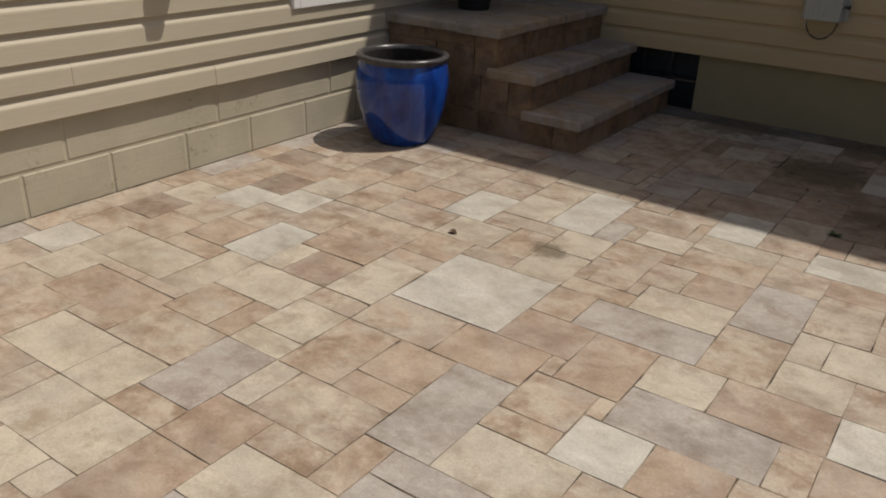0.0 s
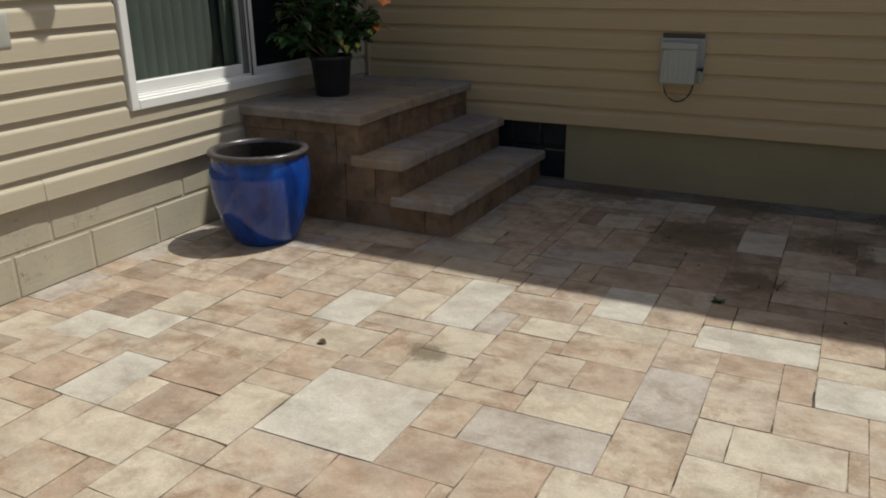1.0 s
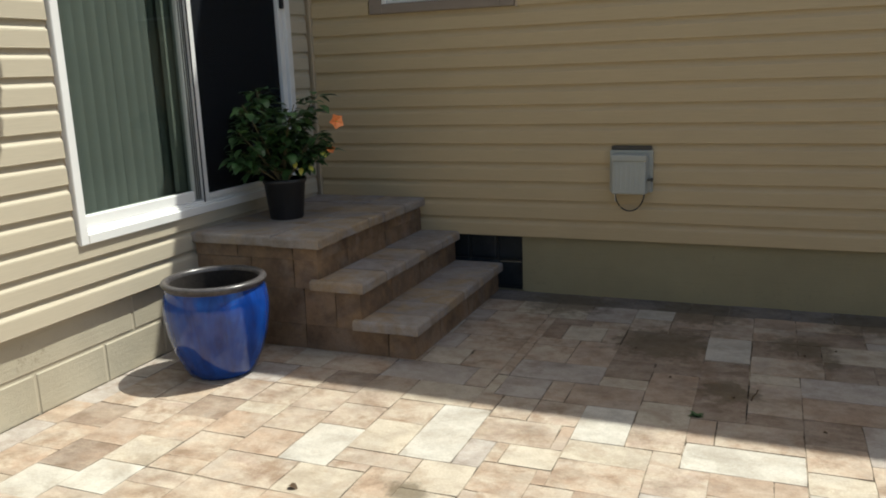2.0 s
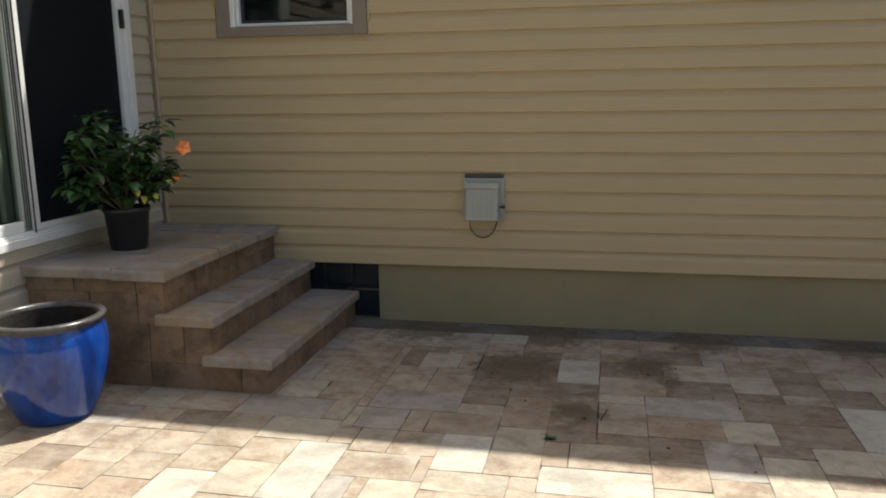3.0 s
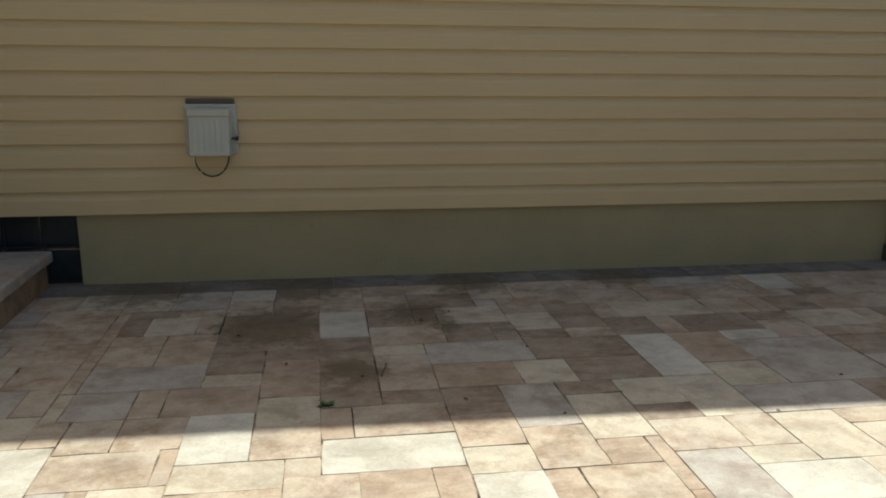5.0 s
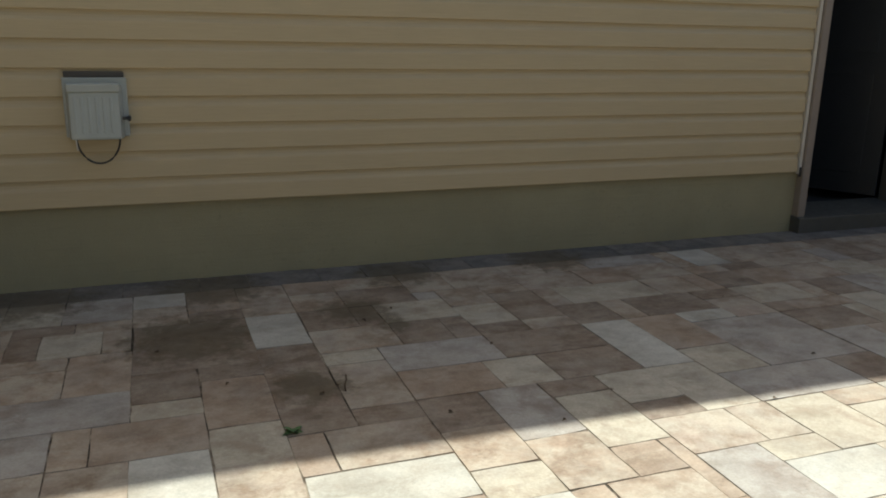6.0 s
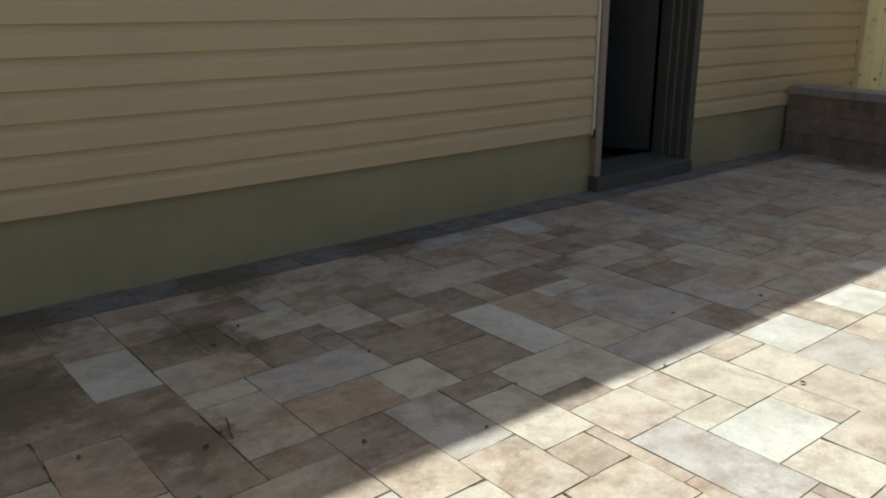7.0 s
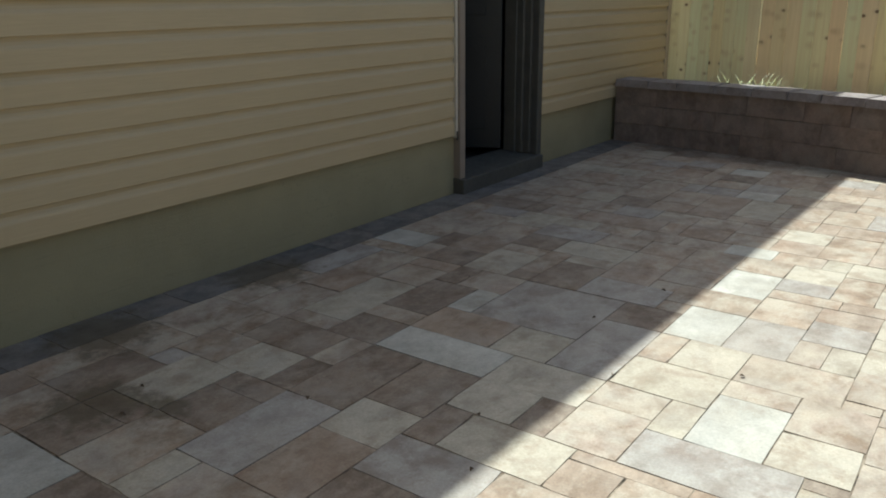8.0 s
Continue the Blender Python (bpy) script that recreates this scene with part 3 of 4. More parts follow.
part("sill", sill, M_GREYFRAME, door_2, "grey painted sill")
part("channel_end", box_bm(DOOR_X0 - 0.030, N0 - 0.032, SKIRT_N - 0.03, DOOR_X0 - 0.012, N0 - 0.027, SKIRT_N + 0.03, 0.002), M_BLACK, door_2, "bent dark channel end")
part("channel", box_bm(DOOR_X0 - 0.032, N0 - 0.026, SKIRT_N - 0.015, DOOR_X0 - 0.008, N0 - 0.001, 2.22, 0.002), M_PALETRIM, door_2, "pale siding channel")
leaf = turned(join(box_bm(-0.80, -0.02, 0.0, 0, 0.02, 1.95, 0.004), box_bm(-0.68, -0.026, 0.15, -0.12, -0.019, 0.85, 0.004), box_bm(-0.68, -0.026, 1.0, -0.12, -0.019, 1.82, 0.004)),
              pose(DOOR_X1 - 0.16, NORTH + 0.22, 0.145, 0, 0, -62))
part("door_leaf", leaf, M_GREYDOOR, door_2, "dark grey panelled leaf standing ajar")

# ---- sliding door in the west wall ----
door_1 = tagged(new("door_1"), "white vinyl sliding glass door with blinds and a dark screen", "door", kind="structure")


def west_bm(y0, z0, y1, z1, out0, out1, bevel=0.004):
    """A bar on the west wall; out: metres it stands out from the sheathing."""
    return box_bm(W0 + out0, y0, z0, W0 + out1, y1, z1, bevel)


S0, S1, SZ0, SZ1, SM = SLIDE_Y0, SLIDE_Y1, SLIDE_Z0, SLIDE_Z1, 4.52
part("door_frame", join(west_bm(S0, SZ0, S0 + 0.052, SZ1, -0.12, 0.034), west_bm(S1 - 0.06, SZ0, S1, SZ1, -0.12, 0.034),
                        west_bm(S0 + 0.052, SZ0, S1 - 0.06, SZ0 + 0.05, -0.12, 0.034), west_bm(S0 + 0.052, SZ1 - 0.07, S1 - 0.06, SZ1, -0.12, 0.034)), M_WHITE, door_1, "white vinyl frame")
part("track", join(west_bm(S0 + 0.053, SZ0 + 0.049, S1 - 0.061, SZ0 + 0.062, -0.09, 0.020, 0.002), west_bm(S0 + 0.053, SZ0 + 0.060, S1 - 0.061, SZ0 + 0.074, -0.05, 0.004, 0.002)), M_WHITE, door_1)
part("fixed_sash", join(west_bm(S0 + 0.053, SZ0 + 0.075, S0 + 0.085, SZ1 - 0.072, -0.06, -0.012),
                        west_bm(S0 + 0.085, SZ0 + 0.075, SM - 0.06, SZ0 + 0.135, -0.06, -0.012), west_bm(S0 + 0.085, SZ1 - 0.15, SM - 0.06, SZ1 - 0.072, -0.06, -0.012)), M_WHITE, door_1)
glass = part("pane", west_bm(S0 + 0.074, SZ0 + 0.13, SM - 0.058, SZ1 - 0.14, -0.040, -0.034, 0), M_GLASS, door_1, "greenish glass")
glass.visible_shadow = False
part("meeting_stile", west_bm(SM - 0.06, SZ0 + 0.075, SM - 0.002, SZ1 - 0.072, -0.06, -0.012), M_STILE, door_1, "meeting stile, its vinyl coloured as if in shade")
for k in range(3):
    part("seal", west_bm(SM - 0.05 + 0.018 * k, SZ0 + 0.08, SM - 0.044 + 0.018 * k, SZ1 - 0.075, -0.011, -0.007, 0.001), M_BLACK, door_1, "thin black seal")
# grey strip paints the band of shadow beside the meeting stile
part("inner_stile", west_bm(SM - 0.125, SZ0 + 0.136, SM - 0.061, SZ1 - 0.151, -0.10, -0.065), M_UTIL, door_1, "inner stile, greyed to paint the shadow band")
part("screen_frame", join(west_bm(SM + 0.001, SZ0 + 0.075, SM + 0.045, SZ1 - 0.072, -0.045, 0.010), west_bm(S1 - 0.115, SZ0 + 0.075, S1 - 0.062, SZ1 - 0.072, -0.045, 0.010),
                          west_bm(SM + 0.045, SZ0 + 0.075, S1 - 0.115, SZ0 + 0.105, -0.045, 0.010)), M_WHITE, door_1)
part("screen", west_bm(SM + 0.044, SZ0 + 0.1, S1 - 0.114, SZ1 - 0.08, -0.020, -0.017, 0), M_SCREEN, door_1, "dark insect screen")
glass2 = part("pane", west_bm(SM + 0.03, SZ0 + 0.08, S1 - 0.07, SZ1 - 0.08, -0.095, -0.089, 0), M_GLASS, door_1, "greenish glass")
glass2.visible_shadow = False
part("door_handle", join(west_bm(S1 - 0.10, 1.98, S1 - 0.078, 2.10, 0.010, 0.042, 0.006)), M_BLACK, door_1, "black pull handle")
part("weather_strip", join(west_bm(SM - 0.004, SZ0 + 0.02, SM + 0.004, SZ1 - 0.08, 0.005, 0.014, 0.002)), M_BLACK, door_1, "black seal")

blind = tagged(new("vertical_blind"), "closed pale vertical blind hanging behind the sliding door", "blind")
block("head_rail", (W0 - 0.17, S0 + 0.02, SZ1 - 0.14, W0 - 0.121, S1 - 0.05, SZ1 - 0.09), M_WHITE, blind)
slat_v, slat_f = [], []
for i in range(7):
    a = i / 6 - 0.5
    x = 0.010 * math.cos(a * math.pi)
    slat_v += [(x, a * 0.1, 0), (x, a * 0.1, 1.90), (x - 0.001, a * 0.1, 0), (x - 0.001, a * 0.1, 1.90)]
for i in range(6):
    q = i * 4
    slat_f += [(q, q + 4, q + 5, q + 1), (q + 2, q + 3, q + 7, q + 6)]
SLAT = mesh_of("slat", slat_v, slat_f, M_BLIND, True)
rng = random.Random(8)
for i in range(13):
    piece("slat", SLAT, pose(W0 - 0.135, S0 + 0.10 + i * 0.078, SZ0 + 0.03, 0, 0, 5 + rng.uniform(-2, 2)), blind)

# ---- steps of cast stone ----
STEP_Y = 4.385
STEPS = [(-1.945, 0.203), (-2.262, 0.415), (-2.52, 0.655)]     # riser face, top
CAP = 0.062
steps = tagged(new("steps"), "three brown cast-stone steps with mauve-tan caps", "steps", kind="structure")
steps.location = (-2.6, 5.1, 0)
OFF = pose(2.6, -5.1, 0)
rng = random.Random(21)


def stone(name, x0, y0, x1, y1, top, h, material, edge, parent, off, gap=0.0015):
    me = stone_mesh(name, x1 - x0 - 2 * gap, y1 - y0 - 2 * gap, h - 0.002, material, edge, rng, 0.0015)
    return piece(name, me, off @ pose(x0 + gap, y0 + gap, top + rng.uniform(-0.0015, 0.0015), rng.uniform(-0.2, 0.2), rng.uniform(-0.2, 0.2), 0), parent)


def cap_stone(x0, y0, x1, y1, top, parent, off):
    """A tread slab with a rounded, worn nose and slightly uneven ends."""
    w, d, gap = x1 - x0, y1 - y0, 0.0012 + rng.choice((0.0, 0.0, 0.0015))
    verts, faces = [], []
    skew = [rng.uniform(-0.002, 0.002) for _ in range(4)]
    around = [(0, 0), (0.5, 0), (1, 0), (1, 0.5), (1, 1), (0.5, 1), (0, 1), (0, 0.5)]
    rings = ((-CAP + 0.002, 0.003, 0.002), (-CAP + 0.008, 0.0, 0.0), (-0.016, 0.0, 0.0), (-0.005, 0.004, 0.0015), (0.0, 0.014, 0.005))
    for z, nose, side in rings:
        for k, (u, v) in enumerate(around):
            x = gap + side if u == 0 else w - nose + skew[0] * v if u == 1 else w / 2
            y = gap + (side if y0 > STEP_Y else nose) + skew[1] * u if v == 0 else d - gap - side + skew[2] * u if v == 1 else d / 2
            verts.append((x, y, z))
    n = len(around)
    for a in range(len(rings) - 1):
        faces += [(a * n + k, a * n + (k + 1) % n, (a + 1) * n + (k + 1) % n, (a + 1) * n + k) for k in range(n)]
    faces += [tuple(range(n))[::-1], tuple(range((len(rings) - 1) * n, len(rings) * n))]
    return piece("cap_stone", mesh_of("cap_stone", verts, faces, M_CAP), off @ pose(x0, y0, top + rng.uniform(-0.002, 0.002), rng.uniform(-0.3, 0.3), rng.uniform(-0.25, 0.25), 0), parent)


def split(a, b, lo, hi):
    cuts = [a]
    while b - cuts[-1] > hi * 1.35:
        cuts.append(cuts[-1] + rng.uniform(lo, hi))
    return list(zip(cuts, cuts[1:] + [b]))


below = 0.0
for n, (face, top) in enumerate(STEPS):
    base = STEPS[n - 1][1] - CAP if n else -0.02
    back = WEST + 0.003 if n == 2 else STEPS[n + 1][0] - 0.05
    courses = [(base, top - CAP)] if n < 2 else [(base, base + 0.165), (base + 0.165, top - CAP)]
    for c, (z0, z1) in enumerate(courses):
        for y0, y1 in split(STEP_Y, NORTH - 0.03, 0.34, 0.52):
            stone("riser_block", face - 0.16, y0, face, y1, z1, z1 - z0, M_BLOCK, 0.001, steps, OFF, 0.0006)
        for x0, x1 in split(WEST + 0.03, face - 0.161, 0.28, 0.44):
            stone("side_block", x0, STEP_Y, x1, STEP_Y + 0.16, z1, z1 - z0, M_BLOCK, 0.001, steps, OFF, 0.0006)
    if n < 2:
        for y0, y1 in split(STEP_Y - 0.03, NORTH - 0.022, 0.19, 0.34):
            cap_stone(back, y0, face + 0.03, y1, top, steps, OFF)
    else:
        for k, (x0, x1) in enumerate(((WEST + 0.025, -2.80), (-2.80, face + 0.03))):
            for y0, y1 in split(STEP_Y - 0.03, NORTH - 0.022, 0.20, 0.42):
                cap_stone(x0, y0, x1, y1, top, steps, OFF)
core = join(box_bm(WEST + 0.03, STEP_Y + 0.1, -0.05, STEPS[0][0] - 0.1, NORTH - 0.04, STEPS[0][1] - CAP - 0.004), box_bm(WEST + 0.03, STEP_Y + 0.1, 0.1, STEPS[1][0] - 0.1, NORTH - 0.04, STEPS[1][1] - CAP - 0.004),
            box_bm(WEST + 0.03, STEP_Y + 0.1, 0.2, STEPS[2][0] - 0.1, NORTH - 0.04, STEPS[2][1] - CAP - 0.004))
part("core", turned(core, OFF), M_SAND, steps)

# ---- curved garden wall at the east side ----
garden_wall = tagged(new("garden_wall"), "low curved mauve-brown stone garden wall with flat caps", "garden wall", kind="structure")


def garden_x(y):
    d = NORTH - y
    return 5.66 - 0.06 * d - 0.052 * d * d if d < 4.2 else 5.66 - 0.06 * 4.2 - 0.052 * 17.64 - 0.497 * (d - 4.2)


rng = random.Random(33)


def along(y, step):
    """The next point of the wall's line, one step further south."""
    slope = (garden_x(y) - garden_x(y - 0.05)) / 0.05
    return y - step / math.hypot(1, slope), math.degrees(math.atan(slope))


def wall_course(name, top, h, depth, out, material, lo, hi, edge):
    y = NORTH - 0.035
    while y > -3.0:
        length = rng.uniform(lo, hi)
        y1, turn = along(y, length)
        me = stone_mesh(name, depth, length - 0.0012, h - 0.0004, material, edge, rng, 0.0006)
        x = garden_x(y1)
        piece(name, me, pose(x - out, y1, top + rng.uniform(-0.002, 0.002), 0, 0, -turn) @ pose(rng.uniform(-0.003, 0.003), 0, 0), garden_wall)
        y = y1


wall_course("wall_block", 0.165, 0.20, 0.22, 0.0, M_MAUVE, 0.34, 0.5, 0.0004)
wall_course("wall_block", 0.33, 0.163, 0.22, 0.0, M_MAUVE, 0.34, 0.5, 0.0004)
wall_course("wall_block", 0.49, 0.158, 0.22, 0.0, M_MAUVE, 0.34, 0.5, 0.0004)
wall_course("cap_stone", 0.555, 0.064, 0.30, 0.035, M_MAUVE_CAP, 0.26, 0.36, 0.006)

# raised bed behind the garden wall: unseen, made pale to bounce light onto the fence
bm = bmesh.new()
cols = [(NORTH - 0.03 - i * 0.25) for i in range(36)]
rows = [[bm.verts.new((garden_x(y) + 0.15 + 3.2 * j / 8, y, 0.40 + 0.03 * noise.noise((y * 2, j * 0.9, 0)))) for j in range(9)] for y in cols]
for a, b in zip(rows, rows[1:]):
    for j in range(8):
        bm.faces.new((a[j], a[j + 1], b[j + 1], b[j]))
tagged(part("soil_bed", bm, M_BOUNCE_SOIL), "unseen soil bed, made pale to bounce light onto the fence", "soil", kind="structure")

# ---- fence ----
fence = tagged(new("fence"), "new yellow-green treated pine board fence behind the garden bed", "fence", kind="structure")
FENCE = pose(7.95, 7.6, 0.30, 0, 0, -90 - 21)
rng = random.Random(41)
BOARDS = []
for i in range(6):
    bm = box_bm(0, -0.01, 0, 0.138, 0.01, 1.83 + 0.004 * i, 0.004)
    me = bpy.data.meshes.new("board")
    bm.to_mesh(me)
    bm.free()
    me.materials.append(M_PINE)
    BOARDS.append(me)
for i in range(86):
    piece("board", BOARDS[i % 6], FENCE @ pose(i * 0.141, rng.uniform(-0.003, 0.003) - 0.006 * (i % 2), rng.uniform(-0.01, 0.01), 0, rng.uniform(-0.25, 0.25), 0), fence)
for z in (0.25, 0.95, 1.6):
    part("rail", turned(box_bm(0, 0.012, z, 86 * 0.141, 0.055, z + 0.09, 0.004), FENCE), M_PINE, fence)
for i in range(6):
    part("post", turned(box_bm(i * 2.42, 0.056, -0.8, i * 2.42 + 0.09, 0.146, 1.80, 0.006), FENCE), M_PINE, fence)

# ---- blue glazed planter ----
pot = tagged(new("planter"), "large empty cobalt-blue glazed pot with a brown rim", "planter")
pot.location = (-2.895, 3.957, 0.0)
outer = [(0.0, 0.0), (0.162, 0.0), (0.176, 0.010), (0.196, 0.045), (0.218, 0.095), (0.240, 0.155), (0.257, 0.22), (0.268, 0.29), (0.273, 0.35), (0.271, 0.40), (0.263, 0.445), (0.252, 0.478)]
part("body", lathe_bm(outer), M_GLAZE, pot, "cobalt glaze", True)
part("rim", lathe_bm([(0.252, 0.477), (0.256, 0.486), (0.268, 0.494), (0.272, 0.504), (0.268, 0.514), (0.256, 0.519), (0.240, 0.518), (0.232, 0.508), (0.230, 0.495)]), M_RIM, pot, "dark grey-brown rim", True)
part("lining", lathe_bm([(0.230, 0.496), (0.230, 0.47), (0.238, 0.38), (0.230, 0.24), (0.20, 0.17)]), M_POTSOIL, pot, "near-black matte inside", True)
part("soil", lathe_bm([(0.222, 0.215), (0.10, 0.225), (0.0, 0.22)], 24), M_POTSOIL, pot)

# ---- hibiscus in a nursery pot ----
hibiscus = tagged(new("potted_hibiscus"), "leafy orange-flowered hibiscus in a black nursery pot on landing", "plant")
hibiscus.location = (-3.04, 4.91, 0.655)
part("pot", lathe_bm([(0.0, 0.0), (0.100, 0.0), (0.106, 0.01), (0.128, 0.225), (0.136, 0.228), (0.138, 0.252), (0.130, 0.254), (0.126, 0.21), (0.11, 0.2)], 36), M_BLACK, hibiscus, "black plastic nursery pot", True)
part("soil", lathe_bm([(0.124, 0.205), (0.05, 0.215), (0.0, 0.21)], 20), M_POTSOIL, hibiscus)
rng = random.Random(77)
tips = []
stems = None
for i in range(19):
    a, lean = i * 2.4 + rng.uniform(-0.4, 0.4), rng.uniform(0.12, 0.40)
    top = Vector((math.cos(a) * lean, math.sin(a) * lean, rng.uniform(0.50, 0.86) - lean * 0.35))
    start = Vector((rng.uniform(-0.03, 0.03), rng.uniform(-0.03, 0.03), 0.2))
    mid = start.lerp(top, 0.5) + Vector((rng.uniform(-0.03, 0.03), rng.uniform(-0.03, 0.03), 0.05))
    pts = [start.lerp(mid, s / 4).lerp(mid.lerp(top, s / 4), s / 4) for s in range(5)]
    one = tube_bm(pts, [0.007, 0.006, 0.005, 0.004, 0.0025], 6)
    stems = one if stems is None else join(stems, one)
    tips.append(pts)
part("stems", stems, M_STEM, hibiscus)


def leaf_into(verts, faces, at, way, up, length, width, fold=0.25):
    """A folded, drooping leaf of eight faces."""
    way = way.normalized()
    side = way.cross(up).normalized()
    lift = side.cross(way)
    base = len(verts)
    for s, w, drop in ((0, 0.04, 0), (0.25, 0.85, 0.02), (0.55, 1.0, -0.03), (0.8, 0.6, -0.12), (1.0, 0.05, -0.25)):
        c = at + way * (s * length) + lift * (drop * length)
        half = side * (w * width / 2)
        verts += [c - half + lift * (fold * w * width / 2), c, c + half + lift * (fold * w * width / 2)]
    for k in range(4):
        q = base + k * 3
        faces += [(q, q + 1, q + 4, q + 3), (q + 1, q + 2, q + 5, q + 4)]


def foliage(name, material, count, parent, size, low=0.3, label=""):
    verts, faces = [], []
    for i in range(count):
        pts = tips[rng.randrange(len(tips))]
        s = low + (1 - low) * rng.random() ** 0.6
        k = min(3, int(s * 4))
        at = pts[k].lerp(pts[k + 1], s * 4 - k)
        a = rng.uniform(0, 2 * math.pi)
        way = Vector((math.cos(a), math.sin(a), rng.uniform(-0.45, 0.5)))
        at = at + way * rng.uniform(0.01, 0.07)
        length = rng.uniform(0.6, 1.2) * size
        leaf_into(verts, faces, at, way, Vector((rng.uniform(-0.3, 0.3), rng.uniform(-0.3, 0.3), 1)), length, length * rng.uniform(0.55, 0.72))
    ob = new(name, mesh_of(name, verts, faces, material, True))
    ob.parent = parent
    return tagged(ob, label) if label else ob


foliage("foliage", M_LEAF, 800, hibiscus, 0.086, 0.2)
yv, yf = [], []
for at, way in (((0.10, -0.03, 0.36), (0.5, -0.6, -0.5)), ((0.13, 0.0, 0.32), (0.3, -0.7, -0.6)), ((0.25, 0.05, 0.41), (0.8, -0.4, -0.3)), ((0.10, -0.06, 0.35), (0.6, -0.6, 0.1)), ((0.17, 0.03, 0.33), (0.7, -0.5, -0.6))):
    leaf_into(yv, yf, Vector(at), Vector(way), Vector((0.2, -0.3, 1)), 0.055, 0.034)
yellow = new("yellow_leaves", mesh_of("yellow_leaves", yv, yf, M_YELLOW, True))
yellow.parent = hibiscus
tagged(yellow, "yellowing leaves")


def flower(at, way, r, parent):
    verts, faces = [], []
    way = Vector(way).normalized()
    side = way.orthogonal().normalized()
    for k in range(5):
        turn = Matrix.Rotation(2 * math.pi * k / 5, 3, way)
        leaf_into(verts, faces, Vector(at), (turn @ side) + way * 0.9, way, r * 1.25, r * 1.5, 0.5)
    ob = new("flower", mesh_of("flower", verts, faces, M_FLOWER, True))
    ob.parent = parent
    part("stamen", tube_bm([Vector(at) + way * 0.01, Vector(at) + way * r * 0.9], 0.003, 6), M_YELLOW, ob, "yellow stamen")
    return tagged(ob, "open orange hibiscus flower")


flower((0.30, 0.16, 0.590), (0.75, -0.6, 0.1), 0.044, hibiscus)
flower((0.27, 0.13, 0.43), (0.5, -0.7, -0.3), 0.028, hibiscus)

# ---- utility box on the north wall ----
utility = tagged(new("utility_box"), "grey ribbed plastic utility box with black wire loop", "utility box")
BX0, BX1, BZ0, BZ1, BY = -1.155, -0.918, 0.722, 0.966, N0 - 0.018
# added strip that paints the dark halo of shadow on the siding above
block("gasket", (BX0 - 0.004, BY - 0.008, BZ1 + 0.029, BX1 + 0.012, BY + 0.014, BZ1 + 0.055), M_HALO_DARK, utility, "dark strip painting the shadow halo above the box", 0.003)
block("back_plate", (BX0 - 0.012, BY - 0.022, BZ0 + 0.005, BX1 + 0.022, BY + 0.012, BZ1 + 0.028), M_UTIL, utility, "grey mounting plate", 0.004)
cover = box_bm(BX0, BY - 0.10, BZ0, BX1, BY - 0.023, BZ1, 0.012, 2)
for v in cover.verts:
    if v.co.y < BY - 0.06:
        v.co.y += (v.co.z - BZ0) * 0.10
        v.co.x += 0.012 if v.co.x < -1.04 else -0.012
cover_part = part("cover", cover, M_UTIL, utility)
ribs = [turned(box_bm(BX0 + 0.030 + i * 0.0305, -0.004, 0.03, BX0 + 0.042 + i * 0.0305, 0.006, 0.19, 0.002), pose(0, BY - 0.099, BZ0, -5.7)) for i in range(6)]
for r in ribs:
    part("rib", r, M_UTIL, cover_part)
block("hood", (BX0 + 0.006, BY - 0.088, BZ1 - 0.035, BX1 - 0.006, BY - 0.030, BZ1 + 0.006), M_UTIL, utility, bevel=0.006)
part("latch", join(box_bm(BX1 - 0.004, BY - 0.075, BZ0 + 0.085, BX1 + 0.020, BY - 0.055, BZ0 + 0.10, 0.004), box_bm(BX1 + 0.016, BY - 0.085, BZ0 + 0.080, BX1 + 0.032, BY - 0.048, BZ0 + 0.105, 0.005)), M_BLACK, utility, "black latch")
loop_pts = [(BX0 + 0.030 + 0.185 * (0.5 - 0.5 * math.cos(math.pi * s / 16)), BY - 0.06, BZ0 + 0.01 - 0.122 * math.sin(math.pi * s / 16)) for s in range(17)]
part("wire_loop", tube_bm(loop_pts, 0.0046, 8), M_BLACK, utility, "black wire loop", True)
part("chain", tube_bm([(BX0 + 0.029, BY - 0.062, BZ0 + 0.01), (BX0 + 0.033, BY - 0.062, BZ0 - 0.05)], 0.004, 6), M_STEEL, utility)

# ---- outlet box and wall lantern on the west wall ----
outlet = tagged(new("outlet_box"), "white weatherproof outlet with a bulging cover on the siding", "outlet")
outlet_at = (W0 + 0.018, 2.77, 1.14)
part("base", turned(box_bm(0, -0.06, 0, 0.03, 0.06, 0.16, 0.006), pose(*outlet_at)), M_WHITE, outlet)
bubble = box_bm(0.031, -0.065, -0.01, 0.170, 0.065, 0.15, 0.022, 3)
for v in bubble.verts:
    v.co.y *= 1 - 0.25 * max(0, v.co.x - 0.06) / 0.09
part("cover", turned(bubble, pose(*outlet_at)), M_UTIL, outlet, "grey bubble cover", True)
# added lantern, unseen; height and long arm are set to place its shadow
lantern = tagged(new("wall_lantern"), "unseen dark lantern with glass body, placed to cast the siding's shadow", "wall lamp")
lantern_at = pose(W0 + 0.02, 3.51, 2.50)
part("back_plate", turned(box_bm(0, -0.05, 0.0, 0.02, 0.05, 0.20, 0.006), lantern_at), M_BLACK, lantern)
part("arm", turned(tube_bm([(0.01, 0, 0.14), (0.15, 0, 0.24), (0.30, 0, 0.24), (0.38, 0, 0.19), (0.40, 0, 0.10)], 0.008), lantern_at), M_BLACK, lantern)
part("cap", turned(lathe_bm([(0.0, 0.12), (0.03, 0.11), (0.082, 0.055), (0.08, 0.048), (0.0, 0.05)], 24), lantern_at @ pose(0.40, 0, 0)), M_BLACK, lantern)
